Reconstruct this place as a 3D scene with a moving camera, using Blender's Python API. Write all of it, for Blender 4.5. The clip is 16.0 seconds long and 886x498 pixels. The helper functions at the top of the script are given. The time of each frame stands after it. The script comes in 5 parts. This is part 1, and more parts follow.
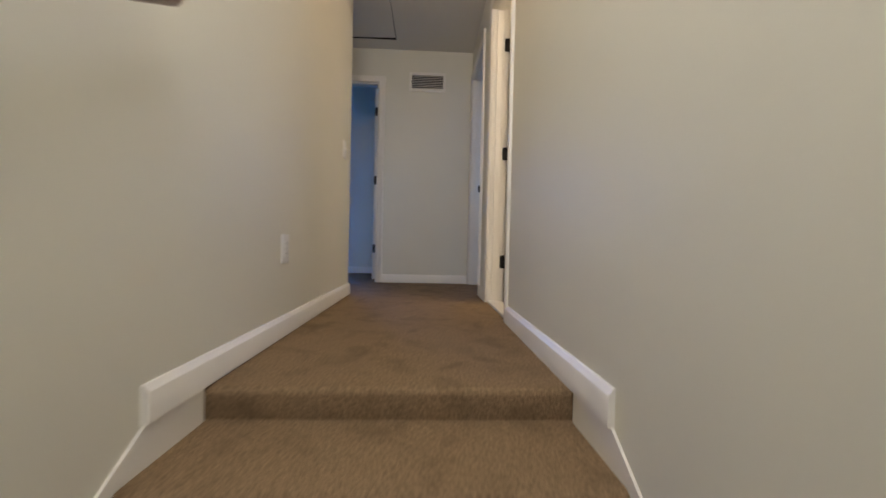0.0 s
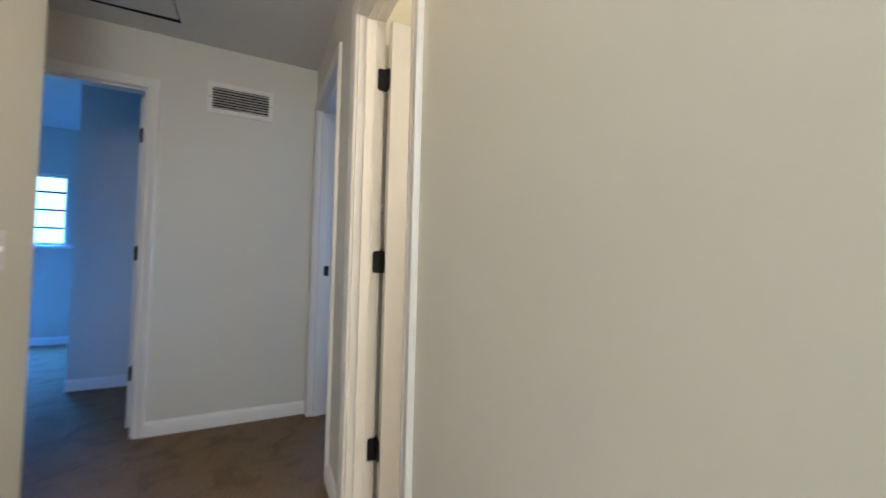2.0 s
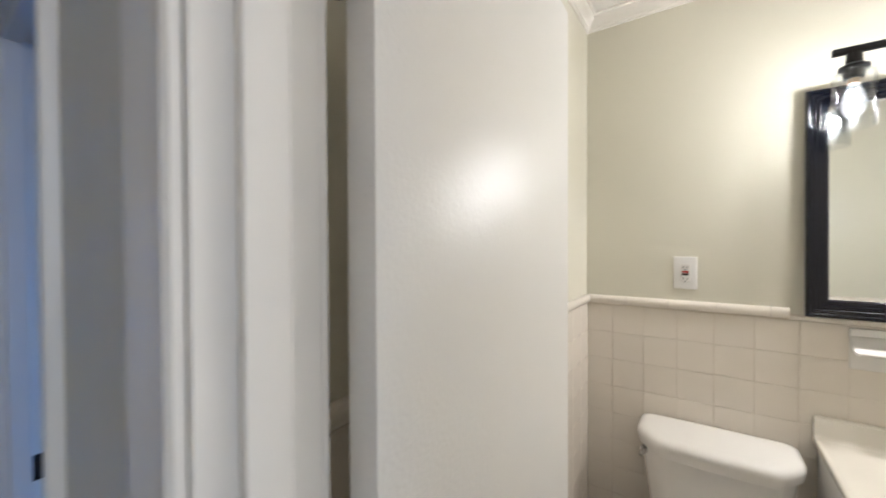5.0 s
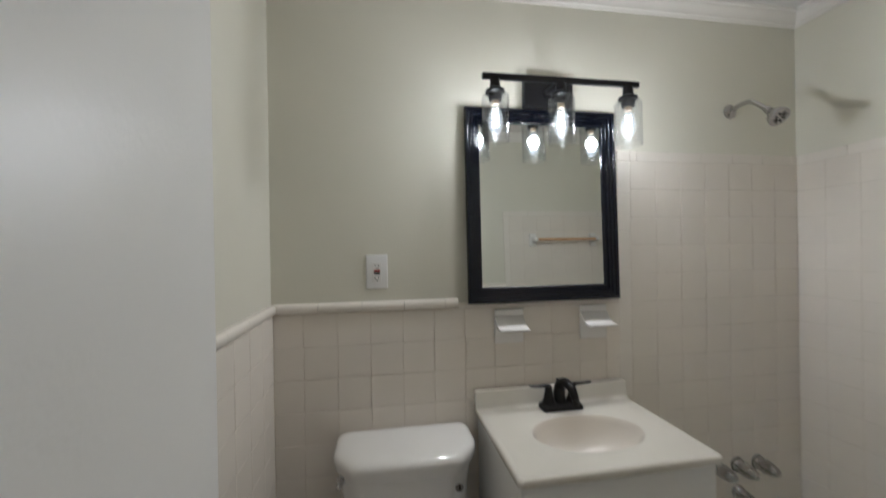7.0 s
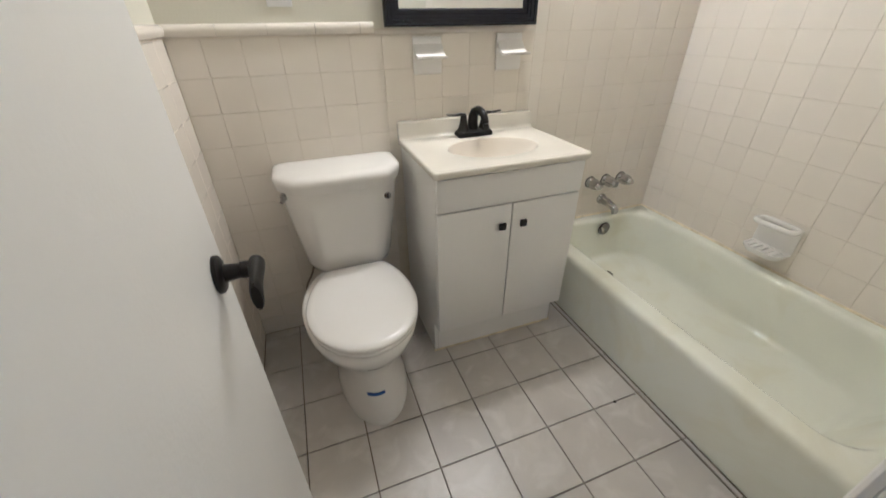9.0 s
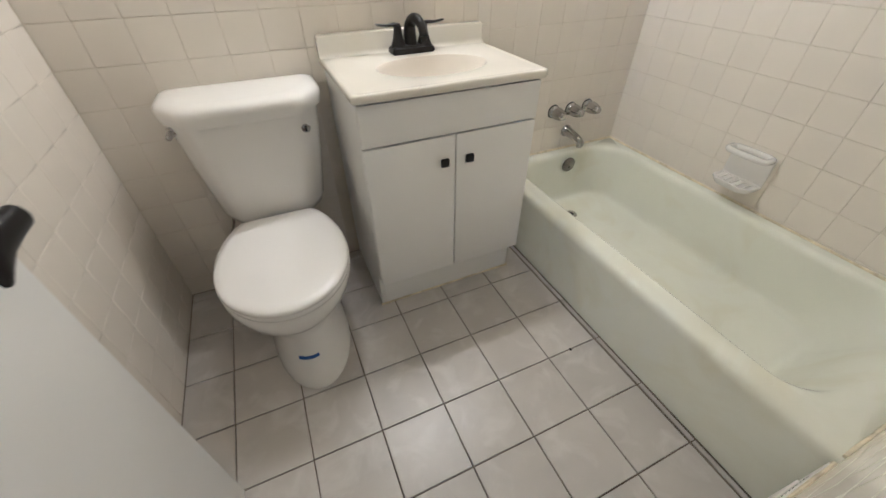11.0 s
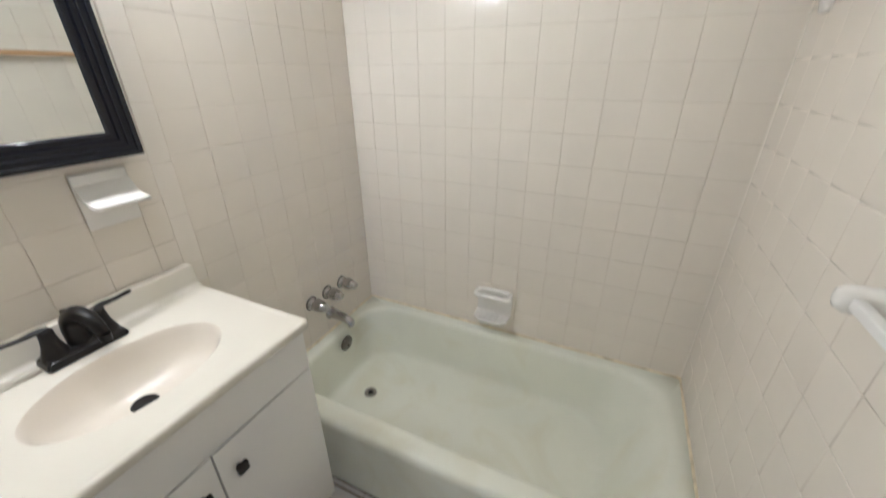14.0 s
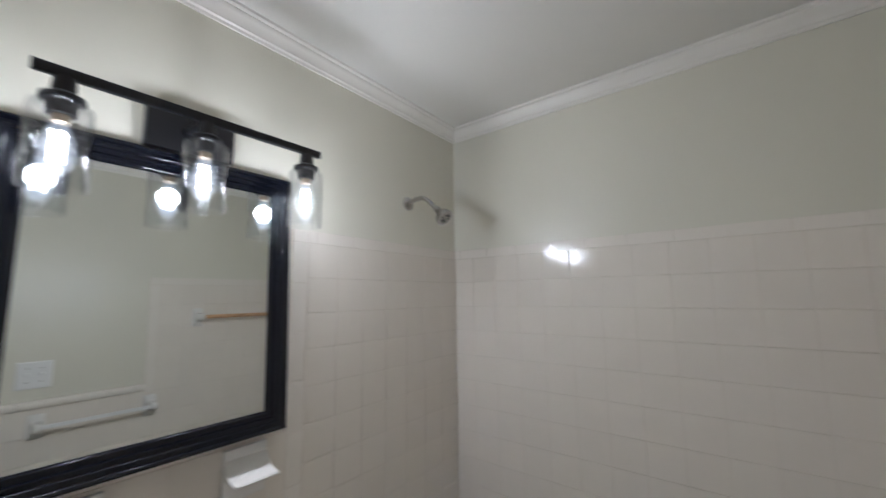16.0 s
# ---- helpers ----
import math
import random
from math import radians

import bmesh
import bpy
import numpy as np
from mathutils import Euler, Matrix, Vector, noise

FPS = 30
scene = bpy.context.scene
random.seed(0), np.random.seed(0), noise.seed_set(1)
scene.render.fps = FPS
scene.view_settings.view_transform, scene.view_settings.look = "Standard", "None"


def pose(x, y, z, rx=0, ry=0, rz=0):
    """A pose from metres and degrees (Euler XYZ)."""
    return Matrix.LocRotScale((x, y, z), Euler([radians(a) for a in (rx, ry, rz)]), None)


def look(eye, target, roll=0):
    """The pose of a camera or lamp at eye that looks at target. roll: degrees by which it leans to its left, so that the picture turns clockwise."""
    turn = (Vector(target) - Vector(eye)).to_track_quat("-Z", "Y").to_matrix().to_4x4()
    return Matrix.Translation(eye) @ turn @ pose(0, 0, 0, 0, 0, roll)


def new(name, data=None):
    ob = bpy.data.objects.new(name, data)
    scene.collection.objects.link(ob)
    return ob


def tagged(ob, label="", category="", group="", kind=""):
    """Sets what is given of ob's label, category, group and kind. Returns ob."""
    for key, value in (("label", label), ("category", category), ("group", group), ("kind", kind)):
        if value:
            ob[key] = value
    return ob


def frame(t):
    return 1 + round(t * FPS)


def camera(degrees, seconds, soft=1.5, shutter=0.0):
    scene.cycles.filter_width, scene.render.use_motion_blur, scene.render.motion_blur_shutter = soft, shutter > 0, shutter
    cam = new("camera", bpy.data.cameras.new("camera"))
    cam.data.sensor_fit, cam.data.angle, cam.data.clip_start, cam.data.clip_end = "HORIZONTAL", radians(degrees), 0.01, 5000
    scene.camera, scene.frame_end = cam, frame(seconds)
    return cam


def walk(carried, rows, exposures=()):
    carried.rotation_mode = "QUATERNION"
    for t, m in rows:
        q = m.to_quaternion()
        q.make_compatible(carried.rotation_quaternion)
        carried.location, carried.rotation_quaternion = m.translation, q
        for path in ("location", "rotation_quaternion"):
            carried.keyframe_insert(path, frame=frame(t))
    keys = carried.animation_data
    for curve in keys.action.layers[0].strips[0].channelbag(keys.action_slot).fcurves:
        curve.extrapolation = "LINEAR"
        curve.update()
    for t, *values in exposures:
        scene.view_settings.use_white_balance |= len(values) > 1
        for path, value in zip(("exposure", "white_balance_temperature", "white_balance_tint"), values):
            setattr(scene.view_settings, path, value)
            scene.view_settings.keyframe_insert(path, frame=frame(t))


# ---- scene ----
cam = camera(99.6, 16.0, shutter=0.4)
EXPOSURES = [(0.0, 0.52, 7150, 15), (0.5, 0.8, 6550, 12), (1.0, 0.8, 6900, 14), (1.5, 0.85, 6150, 12), (2.0, 0.78, 6300, 10), (2.5, 0.83, 6000, 9), (3.2, 0.77, 5900, 9), (5.3, 0.1, 5150, 12), (6.0, -0.57, 5100, 12), (7.0, -0.68, 4900, 10), (7.5, -0.38, 4950, 11.5), (8.0, -0.02, 5100, 11), (9.0, 0.37, 5100, 11), (13.0, 0.46, 5100, 11.5), (14.0, 0.26, 4950, 10.5), (15.0, -0.38, 4850, 12), (15.5, -0.47, 4800, 13), (16.0, -0.74, 4750, 13)]
PATH = [
    (0, (2.711, -2.034, 0.394), (0.713, -1.948, 0.367), 1.3),
    (0.2, (2.548, -2.022, 0.444), (0.558, -1.832, 0.406), 1.1),
    (0.5, (2.311, -2.0, 0.52), (0.344, -1.639, 0.465), 1.4),
    (0.7, (2.205, -2.036, 0.63), (0.251, -1.611, 0.596), 1.2),
    (1, (2.059, -2.081, 0.795), (0.107, -1.644, 0.79), 1.5),
    (1.2, (1.982, -2.087, 0.885), (0.027, -1.667, 0.902), 1.3),
    (1.5, (1.889, -2.079, 1.02), (-0.035, -1.534, 1.064), 1.4),
    (1.7, (1.775, -2.034, 1.024), (-0.093, -1.321, 1.065), 0.8),
    (2, (1.62, -1.947, 1.034), (-0.17, -1.057, 1.093), 1.4),
    (2.2, (1.506, -1.952, 1.131), (-0.225, -0.954, 1.224), 1.0),
    (2.5, (1.37, -1.928, 1.279), (-0.359, -0.923, 1.337), 1.4),
    (2.7, (1.267, -1.947, 1.292), (-0.456, -0.932, 1.328), 1.3),
    (3, (1.131, -1.961, 1.316), (-0.595, -0.951, 1.282), 1.5),
    (3.2, (1.033, -1.969, 1.336), (-0.65, -0.892, 1.254), 1.3),
    (5.3, (0.407, -1.646, 1.504), (-0.51, 0.131, 1.52), -0.3),
    (5.5, (0.408, -1.597, 1.503), (-0.309, 0.27, 1.549), -0.3),
    (6, (0.404, -1.45, 1.51), (0.143, 0.526, 1.674), -0.3),
    (6.5, (0.422, -1.366, 1.524), (0.486, 0.623, 1.722), -0.5),
    (7, (0.376, -1.383, 1.466), (0.701, 0.59, 1.461), -0.9),
    (7.5, (0.338, -1.428, 1.39), (0.822, 0.479, 1.032), -1.2),
    (8, (0.331, -1.472, 1.35), (0.895, 0.31, 0.638), -0.9),
    (8.5, (0.335, -1.505, 1.317), (0.949, 0.169, 0.412), -0.8),
    (9, (0.352, -1.539, 1.28), (0.934, 0.064, 0.235), -0.7),
    (9.2, (0.345, -1.549, 1.266), (0.893, 0.03, 0.168), -0.5),
    (11.5, (0.628, -1.38, 1.17), (1.322, -0.036, -0.138), -0.6),
    (12, (0.725, -1.284, 1.182), (1.58, -0.05, -0.14), -0.2),
    (12.5, (0.774, -1.175, 1.193), (1.946, -0.23, -0.124), -0.1),
    (13, (0.779, -1.134, 1.249), (2.131, -0.475, -0.071), -0.1),
    (13.5, (0.757, -1.121, 1.347), (2.228, -0.483, 0.152), -0.6),
    (14, (0.755, -1.117, 1.441), (2.391, -0.353, 0.581), -0.3),
    (14.5, (0.78, -1.139, 1.512), (2.534, -0.296, 1.051), -0.5),
    (15, (0.78, -1.142, 1.588), (2.596, -0.315, 1.458), -0.4),
    (15.5, (0.772, -1.129, 1.619), (2.575, -0.271, 1.742), -0.6),
    (16, (0.689, -1.102, 1.631), (2.254, 0.12, 1.877), -0.7),
]
walk(cam, [(t, look(eye, target, roll)) for t, eye, target, roll in PATH], EXPOSURES)

# ---- world, sun and large lights ----
world = bpy.data.worlds.new("sky")
scene.world = world
world.use_nodes = True
sky = world.node_tree.nodes.new("ShaderNodeTexSky")
sky.sky_type, sky.sun_disc, sky.sun_elevation, sky.sun_rotation = "NISHITA", False, radians(40), radians(200)
world.node_tree.links.new(sky.outputs[0], world.node_tree.nodes["Background"].inputs[0])
world.node_tree.nodes["Background"].inputs[1].default_value = 0.12


def lamp(name, kind, pose_, power, colour, size=0.1, size_y=None, spread=None):
    data = bpy.data.lights.new(name, kind)
    data.energy, data.color = power, colour
    if kind == "AREA":
        data.shape, data.size, data.size_y = "RECTANGLE", size, size_y or size
    elif kind == "POINT":
        data.shadow_soft_size = size
    ob = new(name, data)
    ob.matrix_world = pose_
    return ob


sun = lamp("sun", "SUN", look((0, 0, 5), (-2, 3, 2)), 2.5, (1, 0.93, 0.82))
sun.data.angle = radians(0.5)
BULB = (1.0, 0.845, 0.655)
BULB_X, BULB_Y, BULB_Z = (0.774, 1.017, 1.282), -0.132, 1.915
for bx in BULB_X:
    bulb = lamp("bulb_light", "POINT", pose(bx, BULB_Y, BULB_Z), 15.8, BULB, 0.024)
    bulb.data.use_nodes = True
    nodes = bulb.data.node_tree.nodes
    # Smooth cuts each bulb's light at close range, dimming the wall behind it.
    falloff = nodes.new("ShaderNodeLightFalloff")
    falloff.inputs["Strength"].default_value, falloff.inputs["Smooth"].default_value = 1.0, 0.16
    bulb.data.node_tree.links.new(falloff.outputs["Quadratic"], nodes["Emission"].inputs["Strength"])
DAY = (0.04, 0.23, 1.0)
west = lamp("west_window_light", "AREA", look((-3.9, -4.05, 1.5), (-2.5, -4.3, 0.0)), 60, DAY, 0.45, 0.75)
west.data.spread = radians(105)
lamp("north_window_light", "AREA", look((-3.5, -0.35, 1.5), (0, -1.4, 0.9)), 22, DAY, 0.9, 1.2)
# Added narrow blue lamp aimed at the closet door; no window is built here.
rear = lamp("closet_door_fill", "AREA", look((-0.5, 2.1, 1.5), (-1.58, -1.35, 1.05)), 5.0, (0.14, 0.42, 1.0), 0.5, 0.9)
rear.data.spread = radians(24)
# Unseen fill hung over the stairs for daylight from behind, without a window.
lamp("stair_fill_light", "AREA", look((3.1, -2.1, 1.9), (2.0, -2.1, 1.1)), 16.0, (0.90, 0.95, 1.0), 0.8, 0.8)
lamp("hall_ceiling_light", "POINT", pose(0.95, -2.1, 2.16), 2.5, (1.0, 0.66, 0.36), 0.08)

# ---- materials ----
def mat(name, colour, rough=0.5, metal=0.0, vary=0.04, scale=4.0, bump=0.0, bump_scale=60.0, spec=0.5, coat=0.0, stain=None, per_object=0.0):
    m = bpy.data.materials.new(name)
    m.use_nodes = True
    nt = m.node_tree
    b = nt.nodes["Principled BSDF"]
    b.inputs["Roughness"].default_value = rough
    b.inputs["Metallic"].default_value = metal
    b.inputs["Specular IOR Level"].default_value = spec
    b.inputs["Coat Weight"].default_value = coat
    geo = nt.nodes.new("ShaderNodeNewGeometry")
    n1 = nt.nodes.new("ShaderNodeTexNoise")
    n1.inputs["Scale"].default_value, n1.inputs["Detail"].default_value = scale, 5
    nt.links.new(geo.outputs["Position"], n1.inputs["Vector"])
    ramp = nt.nodes.new("ShaderNodeMapRange")
    ramp.inputs["From Min"].default_value, ramp.inputs["From Max"].default_value = 0.3, 0.7
    ramp.inputs["To Min"].default_value, ramp.inputs["To Max"].default_value = 1 - vary, 1 + vary
    nt.links.new(n1.outputs["Fac"], ramp.inputs["Value"])
    mul = nt.nodes.new("ShaderNodeVectorMath")
    mul.operation = "SCALE"
    mul.inputs[0].default_value = colour
    scale_socket = ramp.outputs["Result"]
    if per_object:
        info = nt.nodes.new("ShaderNodeObjectInfo")
        r2 = nt.nodes.new("ShaderNodeMapRange")
        r2.inputs["To Min"].default_value, r2.inputs["To Max"].default_value = 1 - per_object, 1 + per_object
        nt.links.new(info.outputs["Random"], r2.inputs["Value"])
        mm = nt.nodes.new("ShaderNodeMath")
        mm.operation = "MULTIPLY"
        nt.links.new(scale_socket, mm.inputs[0])
        nt.links.new(r2.outputs["Result"], mm.inputs[1])
        scale_socket = mm.outputs[0]
    nt.links.new(scale_socket, mul.inputs["Scale"])
    out = mul.outputs[0]
    if stain:
        n2 = nt.nodes.new("ShaderNodeTexNoise")
        n2.inputs["Scale"].default_value, n2.inputs["Detail"].default_value = stain[1], 8
        n2.inputs["Distortion"].default_value = 0.8
        nt.links.new(geo.outputs["Position"], n2.inputs["Vector"])
        r3 = nt.nodes.new("ShaderNodeMapRange")
        r3.inputs["From Min"].default_value, r3.inputs["From Max"].default_value = stain[2], stain[3]
        r3.inputs["To Max"].default_value = stain[4]
        nt.links.new(n2.outputs["Fac"], r3.inputs["Value"])
        mix = nt.nodes.new("ShaderNodeMix")
        mix.data_type = "RGBA"
        nt.links.new(r3.outputs["Result"], mix.inputs["Factor"])
        nt.links.new(out, mix.inputs["A"])
        mix.inputs["B"].default_value = (*stain[0], 1)
        out = mix.outputs["Result"]
    nt.links.new(out, b.inputs["Base Color"])
    if bump:
        n3 = nt.nodes.new("ShaderNodeTexNoise")
        n3.inputs["Scale"].default_value, n3.inputs["Detail"].default_value = bump_scale, 4
        nt.links.new(geo.outputs["Position"], n3.inputs["Vector"])
        bp = nt.nodes.new("ShaderNodeBump")
        bp.inputs["Strength"].default_value, bp.inputs["Distance"].default_value = min(bump, 1.0), (0.006 if bump >= 1 else 0.002)
        nt.links.new(n3.outputs["Fac"], bp.inputs["Height"])
        nt.links.new(bp.outputs["Normal"], b.inputs["Normal"])
    return m


def glass_mat(name, tint=(1, 1, 1), gloss=1.0):
    m = bpy.data.materials.new(name)
    m.use_nodes = True
    nt = m.node_tree
    nt.nodes.clear()
    out = nt.nodes.new("ShaderNodeOutputMaterial")
    mix = nt.nodes.new("ShaderNodeMixShader")
    tr = nt.nodes.new("ShaderNodeBsdfTransparent")
    tr.inputs[0].default_value = (*tint, 1)
    gl = nt.nodes.new("ShaderNodeBsdfGlossy")
    gl.inputs["Roughness"].default_value = 0.03
    lw = nt.nodes.new("ShaderNodeLayerWeight")
    pw = nt.nodes.new("ShaderNodeMath")
    pw.operation = "POWER"
    pw.inputs[1].default_value = 3.5
    sc = nt.nodes.new("ShaderNodeMath")
    sc.operation, sc.inputs[1].default_value, sc.inputs[2].default_value = "MULTIPLY_ADD", 0.85 * gloss, 0.05
    nt.links.new(lw.outputs["Facing"], pw.inputs[0])
    nt.links.new(pw.outputs[0], sc.inputs[0])
    nt.links.new(sc.outputs[0], mix.inputs[0])
    nt.links.new(tr.outputs[0], mix.inputs[1])
    nt.links.new(gl.outputs[0], mix.inputs[2])
    nt.links.new(mix.outputs[0], out.inputs[0])
    return m


def glow_mat(name, colour, strength):
    m = bpy.data.materials.new(name)
    m.use_nodes = True
    b = m.node_tree.nodes["Principled BSDF"]
    b.inputs["Base Color"].default_value = (*colour, 1)
    b.inputs["Emission Color"].default_value = (*colour, 1)
    b.inputs["Emission Strength"].default_value = strength
    return m


M_HALL = mat("hall_paint", (0.71, 0.69, 0.60), 0.55, vary=0.02, scale=1.5, bump=0.12, bump_scale=90)
M_BATHPAINT = mat("bath_paint", (0.71, 0.685, 0.58), 0.33, vary=0.02, scale=1.5, bump=0.2, bump_scale=120)
M_CEIL = mat("ceiling_paint", (0.76, 0.74, 0.69), 0.6, vary=0.02, scale=2, bump=0.3, bump_scale=90)
M_TRIM = mat("trim_paint", (0.82, 0.79, 0.73), 0.40, vary=0.02, scale=6, bump=0.05, bump_scale=35)
M_DOOR = mat("door_paint", (0.80, 0.79, 0.76), 0.40, vary=0.015, scale=3, bump=0.22, bump_scale=160)
M_TILE = mat("wall_tile_glaze", (0.79, 0.735, 0.65), 0.12, spec=0.4, vary=0.015, scale=9, bump=0.04, bump_scale=18, per_object=0.012)
M_CAP = mat("cap_tile_glaze", (0.81, 0.76, 0.68), 0.12, spec=0.4, vary=0.015, scale=9, bump=0.05, bump_scale=25)
M_GROUT = mat("wall_grout", (0.74, 0.68, 0.58), 0.6, vary=0.06, scale=12, stain=((0.50, 0.42, 0.32), 2.2, 0.52, 0.75, 0.4))
M_FLOOR = mat("floor_tile_glaze", (0.50, 0.47, 0.43), 0.30, vary=0.06, scale=6, bump=0.05, bump_scale=30, per_object=0.05, stain=((0.66, 0.63, 0.59), 9.0, 0.5, 0.68, 0.5))
M_FGROUT = mat("floor_grout", (0.17, 0.14, 0.11), 0.9, vary=0.35, scale=14)
M_TUB = mat("tub_enamel", (0.80, 0.81, 0.705), 0.07, spec=0.75, vary=0.03, scale=3, stain=((0.66, 0.62, 0.42), 3.4, 0.50, 0.74, 0.5))
M_CHINA = mat("vitreous_china", (0.82, 0.80, 0.76), 0.09, spec=0.7, vary=0.01, scale=3)
M_SEAT = mat("seat_plastic", (0.84, 0.82, 0.79), 0.2, vary=0.01, scale=3)
M_CAB = mat("cabinet_laminate", (0.86, 0.85, 0.82), 0.35, vary=0.015, scale=4)
M_TOP = mat("cultured_marble", (0.72, 0.685, 0.60), 0.09, spec=0.7, vary=0.03, scale=5)
M_BASIN = mat("basin_marble", (0.735, 0.68, 0.595), 0.25, vary=0.02, scale=5)
M_BRONZE = mat("oil_rubbed_bronze", (0.010, 0.009, 0.0085), 0.40, metal=0.2, vary=0.2, scale=20, spec=0.35)
M_BLACK = mat("black_metal", (0.012, 0.012, 0.014), 0.4, metal=0.3, vary=0.1, scale=20)
M_FRAME = mat("black_lacquer", (0.004, 0.005, 0.009), 0.11, vary=0.1, scale=8, spec=0.4)
M_CHROME = mat("chrome", (0.47, 0.46, 0.45), 0.08, metal=1.0, vary=0.08, scale=20)
M_MIRROR = mat("mirror_silver", (0.82, 0.85, 0.84), 0.004, metal=1.0, vary=0.0)
M_PLASTIC = mat("white_plastic", (0.82, 0.81, 0.79), 0.3, vary=0.01)
M_RED = mat("red_plastic", (0.35, 0.03, 0.02), 0.4)
M_DARK = mat("dark_slot", (0.02, 0.018, 0.016), 0.8)
M_BLUE = mat("blue_tape", (0.02, 0.09, 0.32), 0.6)
M_WOOD = mat("bare_wood", (0.56, 0.36, 0.19), 0.5, vary=0.12, scale=18)
M_RAIL = mat("stained_wood", (0.16, 0.07, 0.03), 0.35, vary=0.2, scale=18)
M_CARPET = mat("brown_carpet", (0.272, 0.184, 0.108), 0.95, vary=0.30, scale=120, bump=1.0, bump_scale=230, spec=0.05, stain=((0.140, 0.092, 0.054), 7.0, 0.48, 0.70, 0.5))
M_MARBLE = mat("threshold_marble", (0.74, 0.72, 0.68), 0.3, vary=0.06, scale=9)
M_CAULK = mat("old_caulk", (0.74, 0.66, 0.48), 0.6, vary=0.25, scale=22)
M_GLASS = glass_mat("clear_glass")
M_ENVELOPE = glass_mat("lit_bulb_glass", (1, 1, 1), 0.25)
envelope = M_ENVELOPE.node_tree
glow, both = envelope.nodes.new("ShaderNodeEmission"), envelope.nodes.new("ShaderNodeAddShader")
glow.inputs["Color"].default_value, glow.inputs["Strength"].default_value = (1.0, 0.92, 0.78, 1), 0.35
envelope.links.new(envelope.nodes["Mix Shader"].outputs[0], both.inputs[0])
envelope.links.new(glow.outputs[0], both.inputs[1])
envelope.links.new(both.outputs[0], envelope.nodes["Material Output"].inputs["Surface"])
M_SHADE = glass_mat("thick_shade_glass", (0.975, 0.98, 0.985), 0.75)
M_AGED = mat("aged_chrome", (0.20, 0.19, 0.18), 0.22, metal=1.0, vary=0.15, scale=30)
M_BULB = glow_mat("glowing_filament", (1.0, 0.9, 0.72), 60)
M_SOCKET = mat("bulb_base", (0.5, 0.4, 0.28), 0.4, metal=0.5)
M_SKY = glow_mat("bright_outdoors", (0.30, 0.62, 0.95), 1.6)
M_LEAF = mat("garden_leaf", (0.05, 0.10, 0.03), 0.6, vary=0.5, scale=9)

# ---- helpers for meshes ----
def box(bm, x0, x1, y0, y1, z0, z1, bevel=0.0, seg=2):
    r = bmesh.ops.create_cube(bm, size=1.0)
    vs = r["verts"]
    bmesh.ops.scale(bm, vec=(abs(x1 - x0), abs(y1 - y0), abs(z1 - z0)), verts=vs)
    bmesh.ops.translate(bm, vec=((x0 + x1) / 2, (y0 + y1) / 2, (z0 + z1) / 2), verts=vs)
    if bevel:
        es = list({e for v in vs for e in v.link_edges})
        bmesh.ops.bevel(bm, geom=es, offset=bevel, segments=seg, affect="EDGES", profile=0.5)
    return vs


def boxes(rows, bevel=0.0, seg=2):
    bm = bmesh.new()
    for r in rows:
        box(bm, *r, bevel=bevel, seg=seg)
    return bm


def loft(rings, close_ends=True, cyclic=True):
    """A skin over rings of points with equal counts."""
    bm = bmesh.new()
    vr = [[bm.verts.new(p) for p in ring] for ring in rings]
    n = len(vr[0])
    for a, b in zip(vr, vr[1:]):
        for i in range(n if cyclic else n - 1):
            j = (i + 1) % n
            bm.faces.new((a[i], a[j], b[j], b[i]))
    if close_ends:
        bm.faces.new(list(reversed(vr[0])))
        bm.faces.new(vr[-1])
    bmesh.ops.recalc_face_normals(bm, faces=bm.faces)
    return bm


def circle(c, r, axis="z", n=24, rx=None, ry=None, start=0.0):
    rx, ry = rx or r, ry or r
    pts = []
    for i in range(n):
        a = start + 2 * math.pi * i / n
        u, v = rx * math.cos(a), ry * math.sin(a)
        d = {"z": (u, v, 0), "y": (u, 0, v), "x": (0, u, v)}[axis]
        pts.append((c[0] + d[0], c[1] + d[1], c[2] + d[2]))
    return pts


def lathe(profile, centre, axis="z", n=24, close=True):
    """profile: rows of (distance along the axis, radius)."""
    k = "xyz".index(axis)
    rings = []
    for h, r in profile:
        c = list(centre)
        c[k] += h
        rings.append(circle(c, max(r, 1e-4), axis, n))
    return loft(rings, close)


def tube(points, radius, n=12):
    """A round bar along a line of points; radius a number or one for each point."""
    pts = [Vector(p) for p in points]
    rad = radius if hasattr(radius, "__len__") else [radius] * len(pts)
    rings = []
    up = None
    for i, p in enumerate(pts):
        d = (pts[min(i + 1, len(pts) - 1)] - pts[max(i - 1, 0)]).normalized()
        if up is None:
            up = d.orthogonal().normalized()
        up = (up - d * up.dot(d)).normalized()
        side = d.cross(up)
        rings.append([tuple(p + (up * math.cos(a) + side * math.sin(a)) * rad[i]) for a in (2 * math.pi * k / n for k in range(n))])
    return loft(rings)


def join(*bms):
    out = bmesh.new()
    for b in bms:
        me = bpy.data.meshes.new("tmp")
        b.to_mesh(me)
        out.from_mesh(me)
        bpy.data.meshes.remove(me)
        b.free()
    return out


def smooth_curve(points, steps=6):
    pts = [Vector(p) for p in points]
    out = []
    for i in range(len(pts) - 1):
        p0, p1, p2, p3 = pts[max(i - 1, 0)], pts[i], pts[i + 1], pts[min(i + 2, len(pts) - 1)]
        for s in range(steps):
            t = s / steps
            out.append(0.5 * ((2 * p1) + (p2 - p0) * t + (2 * p0 - 5 * p1 + 4 * p2 - p3) * t * t + (3 * p1 - p0 - 3 * p2 + p3) * t ** 3))
    out.append(pts[-1])
    return out


